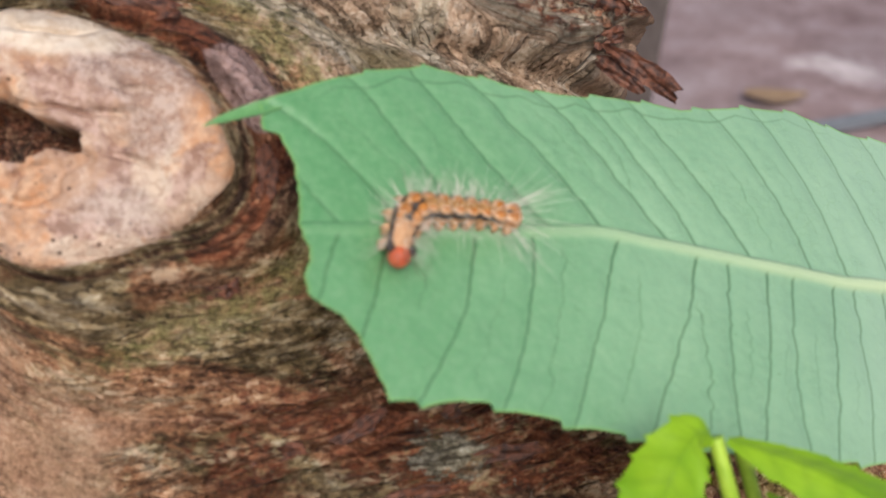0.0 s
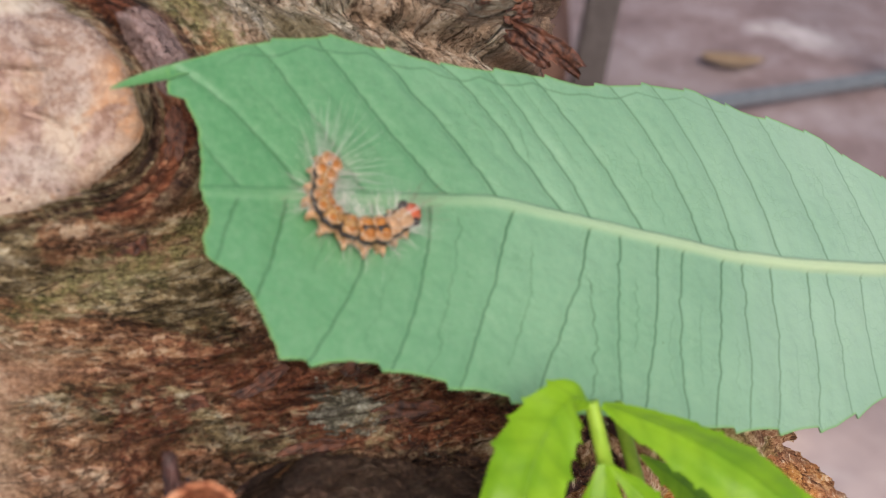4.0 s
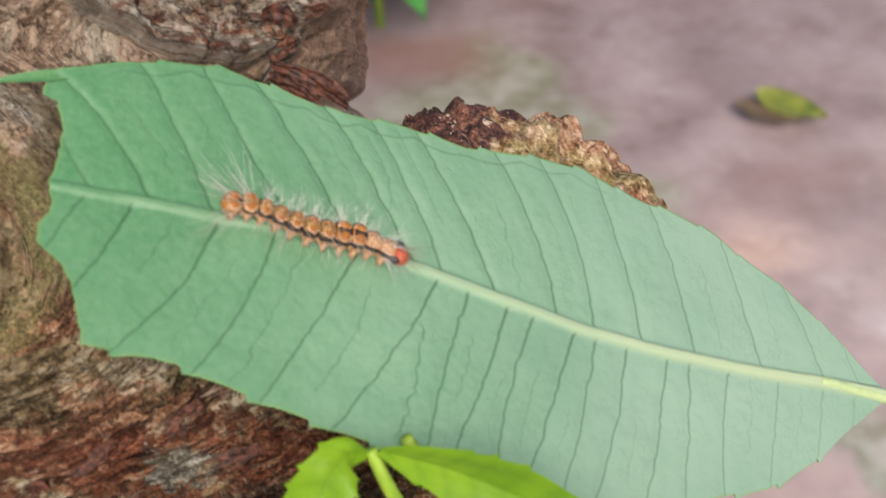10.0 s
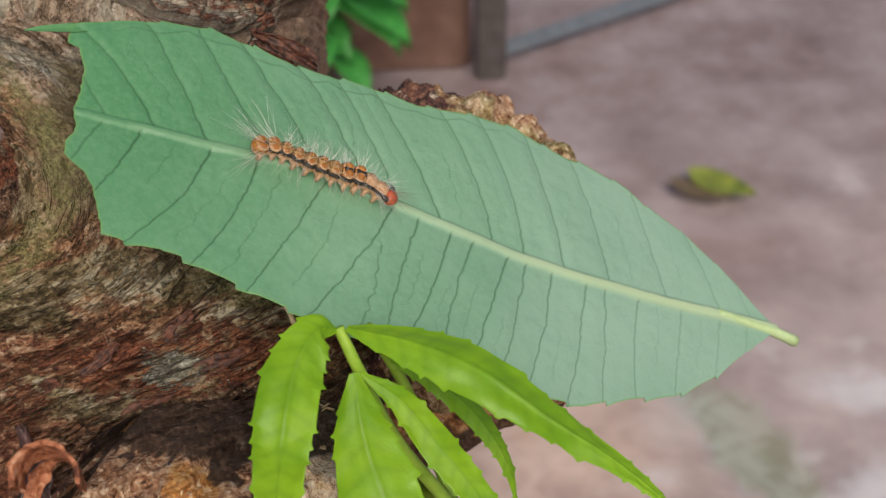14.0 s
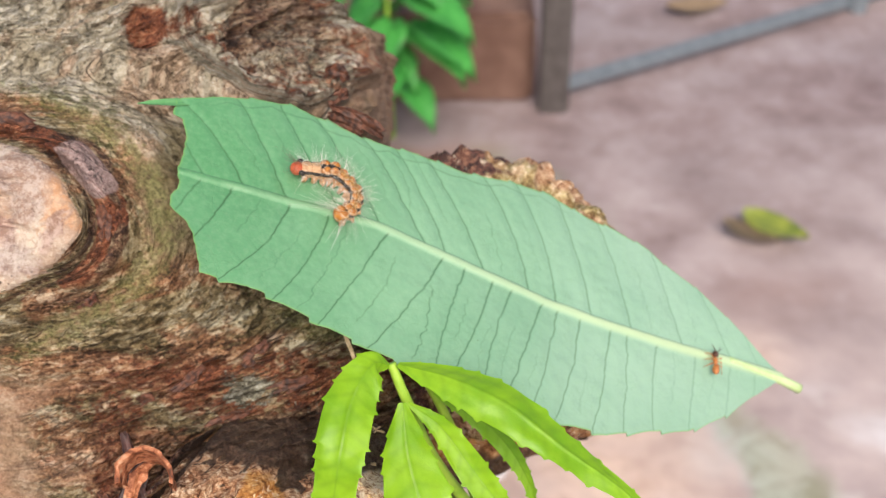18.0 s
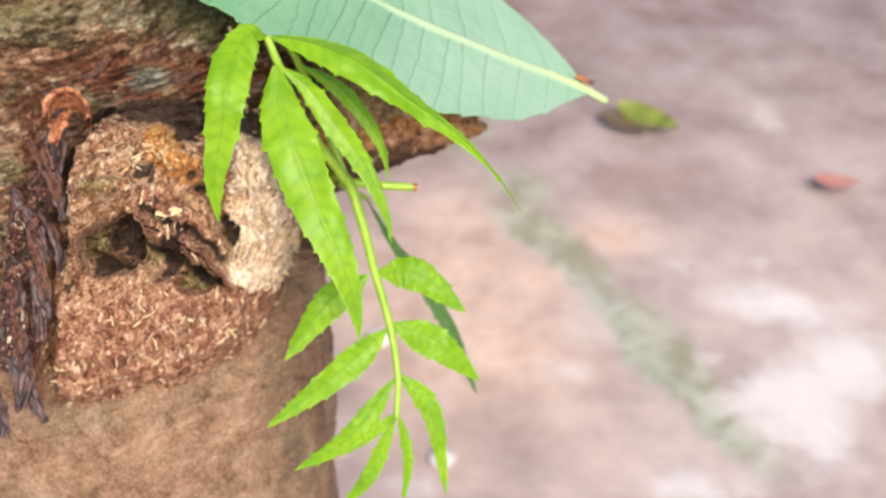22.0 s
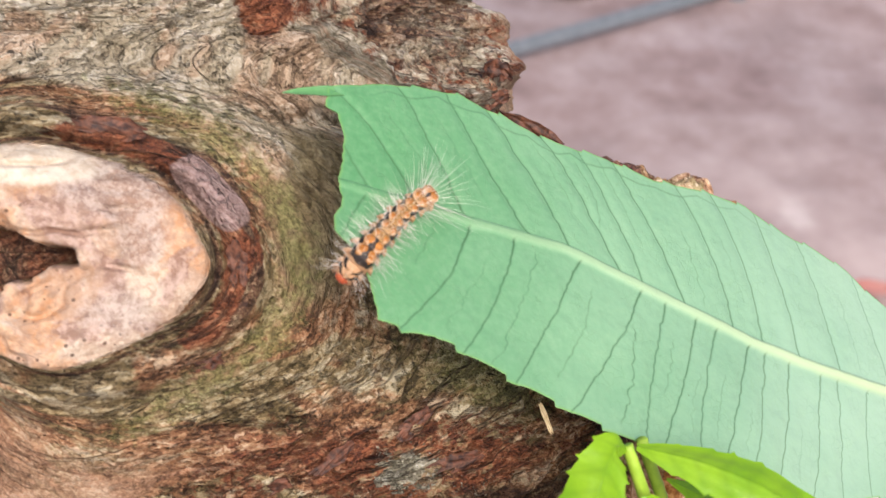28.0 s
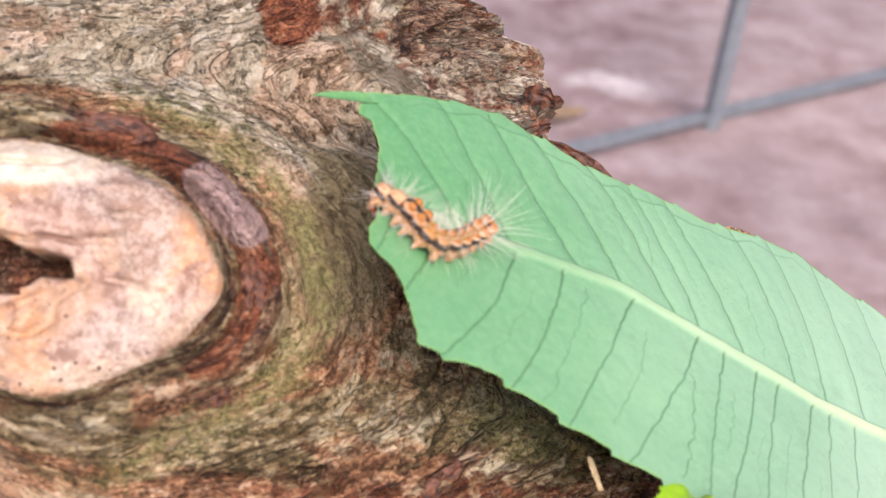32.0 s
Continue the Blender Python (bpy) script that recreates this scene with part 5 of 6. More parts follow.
# ---- ground and background ----
def build_ground():
    x = np.concatenate([np.linspace(-60, -2, 12), np.linspace(-1.8, 2.6, 260), np.linspace(2.8, 60, 12)])
    y = np.concatenate([np.linspace(-60, -0.6, 10), np.linspace(-0.4, 3.6, 240), np.linspace(3.8, 60, 12)])
    xx, yy = np.meshgrid(x, y)
    z = 0.02 * (fbm(xx * 1.5, yy * 1.5, 0.0, 3) - 0.5) * smooth(6, 3, np.hypot(xx, yy - 1))
    wx = xx + 0.05 * (fbm(xx * 14, yy * 14, 2.0, 3) - 0.5)
    wy = yy + 0.05 * (fbm(xx * 14, yy * 14, 6.0, 3) - 0.5)
    # pale concrete patches, with the sun's glare on them put into the colour
    pale = 0.95 * sum(bell(wx, wy, *b) for b in ((0.42, 0.70, 0.05, 0.07), (0.50, 0.77, 0.07, 0.06), (0.30, 0.62, 0.05, 0.03), (0.44, 0.86, 0.06, 0.03), (0.06, 0.64, 0.02, 0.02), (0.62, 0.62, 0.06, 0.05)))
    # the far patch at y 1.98 is a bright reflection painted as pale ground
    pale += 0.75 * bell(wx, wy, 0.52, 1.98, 0.09, 0.08) + 0.36 * sum(bell(wx, wy, *b) for b in ((0.19, 1.41, 0.04, 0.035), (0.26, 1.27, 0.05, 0.03), (0.30, 1.10, 0.04, 0.03)))
    pale += 0.55 * sum(bell(wx, wy, *b) for b in ((0.356, 0.928, 0.035, 0.022), (0.387, 0.879, 0.035, 0.020), (0.375, 0.735, 0.035, 0.03), (0.335, 0.775, 0.02, 0.012), (0.205, 0.770, 0.04, 0.02), (0.524, 1.208, 0.04, 0.04), (0.411, 1.076, 0.02, 0.014), (0.451, 0.929, 0.025, 0.02)))
    # a damp mossy strip runs along the edge of the paving
    run = (0.97 - wy) / 0.26
    across = wx - 0.226 - 0.125 * run
    strip = smooth(-0.042, -0.026, across) * smooth(0.060 - 0.03 * run, 0.025 - 0.02 * run, across) * smooth(-0.25, -0.05, run) * smooth(1.45, 1.1, run)
    grey = 0.7 * strip * smooth(0.2, -0.5, across / 0.03) + 0.5 * bell(wx, wy, 0.243, 0.839, 0.03, 0.03)
    warm = smooth(0.02, -0.05, across) * bell(wx, wy, 0.12, 0.87, 0.14, 0.20) + 0.8 * bell(wx, wy, 0.29, 0.99, 0.05, 0.04)
    soil = 1.2 * bell(wx, wy, -0.02, 1.36, 0.10, 0.06) + 0.5 * bell(wx, wy, 0.33, 1.10, 0.10, 0.08) + 0.3 * bell(wx, wy, 0.18, 0.80, 0.09, 0.07)
    moss = 0.8 * sum(bell(wx, wy, *b) for b in ((0.05, 1.36, 0.05, 0.05), (0.13, 1.20, 0.05, 0.07), (0.19, 1.06, 0.045, 0.05))) + 0.75 * strip + 0.5 * sum(bell(wx, wy, *b) for b in ((0.217, 0.989, 0.03, 0.03), (0.305, 0.796, 0.018, 0.03), (0.340, 0.715, 0.015, 0.03))) + sum(bell(wx, wy, *b) for b in ((0.0, 1.25, 0.12, 0.08), (0.10, 1.32, 0.05, 0.04)))
    # blotchy mask of the painted sunlight, strongest close to the tree
    return grid_mesh("ground", np.stack([xx, yy, z], -1), False, dict(pale=0.85 * pale, moss=moss, soil=soil, grey=grey, warm=warm, sunlit_near=np.clip(1.25 * bell(xx, yy, 0.55, 0.45, 0.85, 0.75) + 0.9 * (fbm(xx * 2.2, yy * 2.2, 9.0, 4) - 0.5), 0, 1)))


ground = thing("ground", "dusty reddish-brown paved ground with painted sunlight, pale and mossy patches", "ground", build_ground(), kind="structure")
ground.data.materials.append(GROUND)


def pebble(x, y, size, seed):
    """A small pale stone, rounded and a little flattened."""
    th, ph = np.meshgrid(np.linspace(0, math.pi, 18), np.linspace(0, 2 * math.pi, 32, endpoint=False), indexing="ij")
    d = np.stack([np.sin(th) * np.cos(ph), np.sin(th) * np.sin(ph), np.cos(th)], -1)
    r = 1 + 0.5 * (fbm(d[..., 0] * 1.6 + seed, d[..., 1] * 1.6, d[..., 2] * 1.6, 3) - 0.5)
    co = d * r[..., None] * np.array([1.0, 0.85, 0.6]) * size
    ob = thing("pebble", "small off-white stone lying on the ground", "stone", grid_mesh("pebble", co + np.array([x, y, 0.5 * size]), True, {}), "white stones")
    ob.data.materials.append(PEBBLE)


PEBBLE = plain("pale_stone", (0.50, 0.48, 0.48), (0.70, 0.68, 0.68), 120.0, 0.6)
for n, (x, y, size) in enumerate(((0.035, 0.817, 0.0125), (-0.007, 0.679, 0.013), (0.084, 0.662, 0.0115))):
    pebble(x, y, size, 3.0 + 5 * n)


def box_mesh(name, x0, x1, y0, y1, z0, z1, bevel=0.004):
    bm = bmesh.new()
    bmesh.ops.create_cube(bm, size=1.0)
    for q in bm.verts:
        q.co = Vector(((x0, x1)[q.co.x > 0], (y0, y1)[q.co.y > 0], (z0, z1)[q.co.z > 0]))
    bmesh.ops.bevel(bm, geom=bm.edges[:], offset=bevel, segments=2, affect="EDGES")
    me = bpy.data.meshes.new(name)
    bm.to_mesh(me)
    bm.free()
    return me


IRON = plain("painted_iron", (0.062, 0.052, 0.050), (0.10, 0.088, 0.084), 60.0, 0.5)
BLUE = plain("blue_grey_rail", (0.13, 0.155, 0.18), (0.18, 0.205, 0.23), 60.0, 0.7)
frame_ob = thing("metal_frame", "blue-grey metal frame with a dark corner post standing on the ground", "frame")
part("post", box_mesh("post", 0.122, 0.162, 1.50, 1.54, -0.01, 1.1), IRON, frame_ob, "dark upright post")
rail_dir = Vector((1.04 - 0.14, 2.05 - 1.52, 0)).normalized()
rail = part("rail", box_mesh("rail", 0, 1.9, -0.009, 0.009, 0.0, 0.018), BLUE, frame_ob)
rail.matrix_world = Matrix.Translation((0.14, 1.53, 0.012)) @ Matrix.Rotation(math.atan2(rail_dir.y, rail_dir.x), 4, "Z")
part("post", box_mesh("post", 0.628, 0.652, 1.803, 1.829, -0.01, 1.1), BLUE, frame_ob)
wall = thing("low_wall", "reddish-brown rendered low wall behind the tree", "wall", box_mesh("low_wall", -1.6, 0.118, 1.535, 1.75, -0.01, 0.125, 0.01), kind="structure")
wall.data.materials.append(plain("brown_render", (0.12, 0.066, 0.050), (0.20, 0.120, 0.092), 18.0, 0.85, 0.2, 0.5, 0.004))


def ground_leaf(x, y, length, width, turn, mat, label, name="fallen_leaf"):
    n, k = np.linspace(0, 1, 24), np.linspace(-1, 1, 9)
    wd = width * np.sin(math.pi * n**0.8) ** 0.8
    co = np.stack([n[:, None] * length - length / 2 + 0 * k[None], wd[:, None] * k[None] / 2, 0.010 + 0.12 * width * np.abs(k)[None] + 0.2 * length * (n[:, None] - 0.5) ** 2], -1)
    low = co - np.array([0, 0, 0.0006])
    me = grid_mesh(name, np.concatenate([co, low[:, ::-1]], 1), True)
    ob = thing(name, label, "leaf", me)
    me.materials.append(mat)
    tagged(ob, group="fallen leaves")
    ob.matrix_world = Matrix.Translation((x, y, 0.0)) @ Matrix.Rotation(turn, 4, "Z")
    return ob


ground_leaf(0.375, 1.20, 0.085, 0.045, -0.75, plain("yellow_green_leaf", (0.13, 0.17, 0.03), (0.31, 0.34, 0.05), 60.0, 0.5), "yellow-green fallen leaf lying on the ground")
ground_leaf(0.345, 1.190, 0.07, 0.03, -0.65, plain("brown_patch", (0.12, 0.085, 0.05), (0.19, 0.14, 0.08), 30.0, 0.6), "brown leaf-shaped patch beside the yellow-green fallen leaf")
ground_leaf(0.565, 1.06, 0.05, 0.028, -0.2, plain("red_leaf", (0.42, 0.17, 0.14), (0.50, 0.26, 0.22), 30.0, 0.5), "small red fallen leaf on the ground")
ground_leaf(0.389, 1.815, 0.10, 0.05, 0.2, plain("ochre_leaf", (0.22, 0.15, 0.09), (0.28, 0.2, 0.12), 30.0, 0.6), "dry ochre leaf on the ground")

plant = thing("seedling", "small bright green seedling growing by the wall", "plant")
GREEN = sprout_material("seedling_leaf", (0.05, 0.30, 0.05), (0.10, 0.45, 0.09), 0.3)
prs = random.Random(3)
for i in range(26):
    a, r = prs.uniform(0, 2 * math.pi), prs.uniform(0.03, 0.085)
    base = Vector((-0.078 + prs.uniform(-0.02, 0.02), 1.44, 0.06 + 0.0068 * i))
    n, k = np.linspace(0, 1, 14), np.linspace(-1, 1, 7)
    d, s = Vector((math.cos(a), math.sin(a), 0.25)), Vector((-math.sin(a), math.cos(a), 0))
    wd = prs.uniform(0.026, 0.042) * np.sin(math.pi * (0.06 + 0.94 * n))
    co = np.array(base)[None, None] + np.array(d)[None, None] * (0.02 + r * 1.5 * n)[:, None, None] + np.array(s)[None, None] * (wd[:, None] * k[None])[..., None] / 1.3 + np.array([0, 0, 1.0]) * (0.01 * np.abs(k)[None] - 0.06 * n[:, None] ** 2)[..., None]
    low = co - np.array([0, 0, 0.0006])
    part("leaflet", grid_mesh("leaflet", np.concatenate([co, low[:, ::-1]], 1), True, dict(rib=np.zeros((14, 14)))), GREEN, plant)
part("stem", grid_mesh("stem", tube([(-0.075, 1.44, -0.01), (-0.077, 1.44, 0.1), (-0.075, 1.442, 0.22)], [0.005, 0.004, 0.002], 8), True), STEM, plant)

# ---- the caterpillar ----
caterpillar = thing("caterpillar", "small hairy orange caterpillar with black side stripes crawling on the leaf", "caterpillar")
C_ORANGE = plain("caterpillar_orange", (0.27, 0.080, 0.010), (0.52, 0.22, 0.038), 1800.0, 0.5)
C_AMBER = plain("caterpillar_amber", (0.12, 0.045, 0.010), (0.58, 0.34, 0.12), 2600.0, 0.55, 0.4, 0.6)
C_PALE = plain("caterpillar_pale", (0.36, 0.17, 0.07), (0.68, 0.45, 0.26), 2600.0, 0.6, 0.4, 0.6)
C_BLACK = plain("caterpillar_black", (0.012, 0.010, 0.009), (0.04, 0.03, 0.025), 1500.0, 0.5)
C_RED = plain("caterpillar_red", (0.42, 0.07, 0.025), (0.60, 0.14, 0.06), 1500.0, 0.35)
C_HAIR = plain("caterpillar_hair", (0.62, 0.58, 0.50), (0.75, 0.72, 0.66), 300.0, 0.5)
C_DARKHAIR = plain("caterpillar_dark_hair", (0.10, 0.07, 0.05), (0.2, 0.14, 0.1), 300.0, 0.5)
SEGMENTS = 12


def hair_mesh(seed, count, length, spread, tilt, radius):
    """Fine tapered bristles fanning out of one body ring."""
    rs = random.Random(seed)
    verts, faces = [], []
    for i in range(count):
        a = rs.uniform(-spread, spread)
        d = Vector((tilt + rs.uniform(-0.45, 0.45), math.sin(a), math.cos(a) * 0.8 + 0.05)).normalized()
        p = Vector((rs.uniform(-0.8, 0.8) * 0.001, radius * math.sin(a) * 0.9, radius * math.cos(a) * 0.9))
        n = length * rs.uniform(0.45, 1.15)
        bend = Vector((rs.uniform(-0.2, 0.2), rs.uniform(-0.15, 0.15), -0.12))
        s1 = d.orthogonal().normalized()
        s2 = d.cross(s1)
        o = len(verts)
        for q, r in ((0.0, 0.000021), (0.55, 0.000016)):
            c = p + d * n * q + bend * n * q * q
            verts += [c + (s1 * math.cos(b) + s2 * math.sin(b)) * r for b in (0, 2.094, 4.189)]
        verts.append(p + d * n + bend * n)
        faces += [(o + b, o + (b + 1) % 3, o + 3 + (b + 1) % 3, o + 3 + b) for b in range(3)] + [(o + 3 + b, o + 3 + (b + 1) % 3, o + 6) for b in range(3)]
    me = bpy.data.meshes.new("bristles")
    me.from_pydata([tuple(v) for v in verts], [], faces)
    me.update()
    return me


def body_ring(i):
    """One body ring, its axis along x (head at +x), its back up."""
    rad = 0.00180 * (0.80 + 0.20 * math.sin(math.pi * min(1, (i + 1.5) / 10)))
    if i in (1, 2):
        rad *= 0.93
    if i in (3, 4):
        rad *= 1.08
    n, m = 15, 30
    t = np.linspace(-1, 1, n)[:, None]
    a = np.linspace(0, 2 * math.pi, m, endpoint=False)[None]
    r = rad * np.sqrt(np.maximum(1 - np.abs(t) ** 3, 0.0))
    warts = 1 + 0.10 * np.exp(-((t / 0.5) ** 2)) * np.cos(a * 6) + 0.10 * (vnoise(t * 3 + i * 5, a * 2.0, 2.0) - 0.5)
    co = np.stack([t * 0.00155 + 0 * a, r * warts * np.sin(a), r * warts * np.cos(a) * 0.95], -1)
    me = grid_mesh("body_ring", co, True)
    for mt in (C_ORANGE, C_BLACK, C_PALE, C_AMBER):
        me.materials.append(mt)
    for p in me.polygons:
        c = p.center
        ang = abs(math.degrees(math.atan2(c.y, c.z)))
        x = c.x / 0.0015
        wavy = 5 * math.sin(7 * x + i)
        mark = 1 if 42 + wavy < ang < 76 + wavy else (3 if ang <= 50 else 2)
        if 71 <= ang < 84 and abs(x) < 0.4:
            mark = 0
        if i in (1, 2):
            mark = 1 if 44 < ang < 74 else 2
        if i in (3, 4) and ang <= 50:
            mark = 1 if (ang < 19 and x > -0.6) or abs(x) > 0.76 else 0
        if 5 <= i <= 10 and ang <= 50 and (abs(x) > 0.80 or (ang < 5 and abs(x) > 0.3)):
            mark = 1
        if i == 11 and ang < 80:
            mark = 1 if ang < 15 and x > 0.1 else 0
        p.material_index = mark
    return me, rad


ring_obs = []
for i in range(SEGMENTS):
    if i == 0:
        n, m = 14, 24
        t = np.linspace(0.02, math.pi - 0.02, n)[:, None]
        a = np.linspace(0, 2 * math.pi, m, endpoint=False)[None]
        co = np.stack([0.00135 * np.cos(t) + 0 * a, 0.00135 * np.sin(t) * np.sin(a) * (1 - 0.1 * np.exp(-((a - math.pi) / 0.2) ** 2)), 0.0013 * np.sin(t) * np.cos(a)], -1)
        ob = part("head", grid_mesh("head", co, True), C_RED, caterpillar, "shiny red head")
        for sgn in (1, -1):
            th = np.linspace(0.02, math.pi - 0.02, 8)[:, None]
            co2 = np.stack([-0.0007 + 0.0007 * np.cos(th) + 0 * a, sgn * 0.00135 + 0.0006 * np.sin(th) * np.sin(a), 0.0006 + 0.0005 * np.sin(th) * np.cos(a)], -1)
            part("black_tuft", grid_mesh("black_tuft", co2, True), C_BLACK, ob)
            part("bristles", hair_mesh(70 + sgn, 16, 0.006, 1.4, 1.3, 0.0012), C_DARKHAIR, ob)
    else:
        me, rad = body_ring(i)
        ob = part("body_ring", me, None, caterpillar, {1: "pale neck with black side stripes", 3: "orange hump with a black patch"}.get(i, ""))
        part("bristles", hair_mesh(i, 36, 0.0046 if i < 10 else 0.0090, 1.95, {1: 0.9, 10: -0.7, 11: -1.2}.get(i, 0.0), rad), C_HAIR, ob)
        if i > 2:
            th = np.linspace(0.05, math.pi - 0.05, 7)[:, None]
            aa = np.linspace(0, 2 * math.pi, 12, endpoint=False)[None]
            big = 0.00074 if i in (3, 4, 10, 11) else 0.00054
            for sgn in (1, -1):
                tilt = sgn * 0.44
                co2 = np.stack([big * np.cos(th) + 0 * aa, rad * 0.86 * math.sin(tilt) + big * np.sin(th) * np.sin(aa), rad * 0.86 * math.cos(tilt) + (big if i in (3, 4) else 0.6 * big) * np.sin(th) * np.cos(aa)], -1)
                part("wart", grid_mesh("wart", co2, True), C_ORANGE, ob)
                rim = np.stack([1.45 * big * np.cos(th) + 0 * aa, rad * 0.80 * math.sin(tilt) + 1.45 * big * np.sin(th) * np.sin(aa), rad * 0.80 * math.cos(tilt) + 0.5 * big * np.sin(th) * np.cos(aa)], -1)
                part("wart_rim", grid_mesh("wart_rim", rim, True), C_PALE, ob)
        if i not in (4, 5, 10):
            for sgn in (1, -1):
                leg = tube([(0, sgn * rad * 0.55, -rad * 0.5), (0, sgn * rad * 0.85, -rad * 0.95), (0, sgn * rad * 0.9, -0.0022)], [0.0006, 0.00045, 0.0003], 8)
                part("leg", grid_mesh("leg", leg, True), C_PALE, ob)
        for sgn in (1, -1):
            tuft = tube([(0, sgn * rad * 0.80, -rad * 0.25), (0, sgn * rad * 1.12, -rad * 0.50), (0.0001, sgn * rad * 1.38, -rad * 0.80)], [0.00055, 0.00042, 0.00010], 8)
            part("side_lobe", grid_mesh("side_lobe", tuft, True), C_PALE, ob)
    ring_obs.append(ob)

# where the body lies on the leaf, head first, in millimetres along and across the leaf
SPINE = {}


def spine(t, *points):
    SPINE[t] = points


spine(0.0, (10.6, -3.5), (11.4, -0.1), (13.9, 3.4), (18.1, 3.6), (22.7, 3.5), (27.3, 2.9))
spine(0.5, (14.7, -4.7), (13.7, -1.6), (14.0, 2.1), (17.5, 3.4), (22.8, 3.6), (28.0, 3.7))
spine(1.0, (18.2, -4.9), (15.6, -3.3), (14.9, -0.5), (16.4, 2.9), (22.0, 3.9), (27.8, 4.1))
spine(1.5, (18.7, -4.5), (15.3, -3.6), (14.1, -0.4), (15.8, 3.0), (21.5, 4.3), (27.2, 4.0))
spine(2.0, (21.5, -3.8), (17.4, -4.1), (15.2, -1.4), (15.0, 3.0), (19.0, 5.3), (24.2, 5.0))
spine(3.0, (24.7, -1.4), (19.6, -2.9), (15.6, -1.7), (15.0, 2.4), (17.3, 5.7), (20.8, 6.0))
spine(3.5, (25.5, -1.0), (19.9, -4.1), (15.5, -3.3), (13.9, 0.3), (15.3, 4.3), (18.5, 5.8))
spine(5.5, (30.9, 2.7), (26.2, 1.1), (21.5, -1.5), (17.1, -0.7), (14.6, 2.6), (14.7, 5.2))
spine(6.0, (31.7, 3.9), (26.8, 3.7), (22.6, 1.1), (18.1, 0.3), (15.2, 1.8), (13.9, 4.6))
spine(7.0, (36.1, 3.9), (31.2, 4.5), (26.7, 2.7), (21.7, 2.0), (17.8, 2.7), (14.6, 3.0))
spine(8.0, (41.1, 3.6), (35.7, 4.0), (31.0, 3.6), (25.9, 3.5), (21.3, 3.5), (17.3, 2.6))
spine(9.0, (45.2, 2.4), (38.8, 2.9), (33.4, 3.3), (28.6, 3.4), (23.9, 3.5), (18.9, 2.8))
spine(10.0, (48.9, 1.1), (42.9, 2.4), (36.9, 2.2), (31.9, 2.7), (26.9, 3.6), (22.6, 3.1))
spine(11.0, (50.9, 1.1), (45.1, 2.8), (39.5, 2.6), (33.6, 3.1), (28.7, 3.5), (23.5, 3.0))
spine(12.0, (52.5, 0.2), (46.8, 2.3), (41.6, 1.8), (36.5, 2.2), (31.7, 3.1), (27.5, 3.2))
spine(12.5, (51.7, -3.3), (49.9, 0.8), (45.8, 2.4), (40.5, 2.3), (34.4, 2.7), (29.7, 3.3))
spine(13.0, (48.9, -6.5), (48.7, -2.1), (48.2, 2.1), (42.3, 3.2), (36.2, 3.2), (30.2, 3.2))
spine(13.5, (52.9, -1.7), (48.1, 0.7), (43.3, 1.3), (38.6, 1.8), (34.0, 2.4), (30.3, 3.0))
spine(14.0, (54.3, -0.0), (48.9, 2.2), (43.6, 2.2), (38.3, 2.7), (33.2, 3.5), (29.0, 2.7))
spine(14.5, (55.9, 2.3), (50.6, 3.9), (45.6, 3.7), (40.2, 3.8), (34.9, 3.8), (30.0, 2.8))
spine(16.5, (37.6, 11.1), (40.5, 11.9), (41.4, 9.5), (39.6, 5.6), (34.7, 2.5), (29.8, 1.4))
spine(17.0, (28.7, 9.7), (31.8, 11.8), (35.1, 13.0), (37.5, 9.3), (35.8, 3.9), (28.9, 0.2))
spine(18.0, (21.8, 8.5), (26.4, 9.6), (30.0, 10.4), (34.5, 7.2), (34.3, 3.0), (31.5, 0.5))
spine(18.5, (17.5, 8.8), (21.7, 10.6), (25.4, 10.7), (29.4, 8.3), (32.9, 4.6), (33.6, -0.2))
spine(19.0, (16.3, 4.8), (21.2, 9.2), (25.9, 10.0), (30.2, 8.1), (33.8, 5.8), (35.4, 1.7))
spine(21.0, (3.5, -0.3), (7.0, 2.5), (10.9, 3.6), (15.5, 4.6), (20.2, 5.7), (25.0, 6.9))
spine(23.0, (1.3, -3.5), (5.7, 2.0), (9.8, 3.9), (14.2, 4.0), (18.6, 5.6), (23.5, 6.3))
spine(23.5, (1.5, -5.7), (4.9, -1.6), (8.0, 2.4), (12.8, 3.9), (18.3, 5.6), (23.3, 7.2))
spine(24.0, (9.8, -8.0), (7.9, -4.1), (9.0, 1.0), (13.6, 3.6), (17.9, 5.2), (22.5, 6.5))
spine(24.5, (6.3, -11.8), (7.4, -6.8), (8.9, -1.0), (12.7, 3.1), (17.2, 4.7), (21.2, 6.3))
spine(25.0, (3.3, -12.7), (6.1, -7.0), (8.9, -1.9), (13.0, 2.2), (16.6, 4.7), (20.9, 6.5))
spine(25.5, (3.5, -12.9), (5.8, -8.8), (8.1, -5.6), (11.4, -1.0), (14.9, 1.8), (18.7, 3.8))
spine(27.5, (2.8, -13.3), (4.7, -10.0), (7.1, -6.4), (9.7, -2.8), (12.3, 0.5), (15.5, 3.4))
spine(28.0, (2.6, -13.4), (4.6, -9.9), (6.7, -6.8), (8.8, -3.2), (11.5, 0.1), (14.4, 2.9))
spine(29.0, (1.3, -15.9), (3.3, -12.8), (5.4, -9.1), (7.5, -5.4), (10.2, -1.8), (13.0, 1.3))
spine(30.0, (-1.6, -14.7), (1.7, -12.4), (4.6, -9.2), (7.1, -5.6), (9.7, -1.9), (13.0, 1.3))
spine(30.5, (-3.2, -8.1), (-0.2, -8.1), (2.7, -7.8), (5.7, -6.1), (8.7, -2.9), (12.3, 1.5))
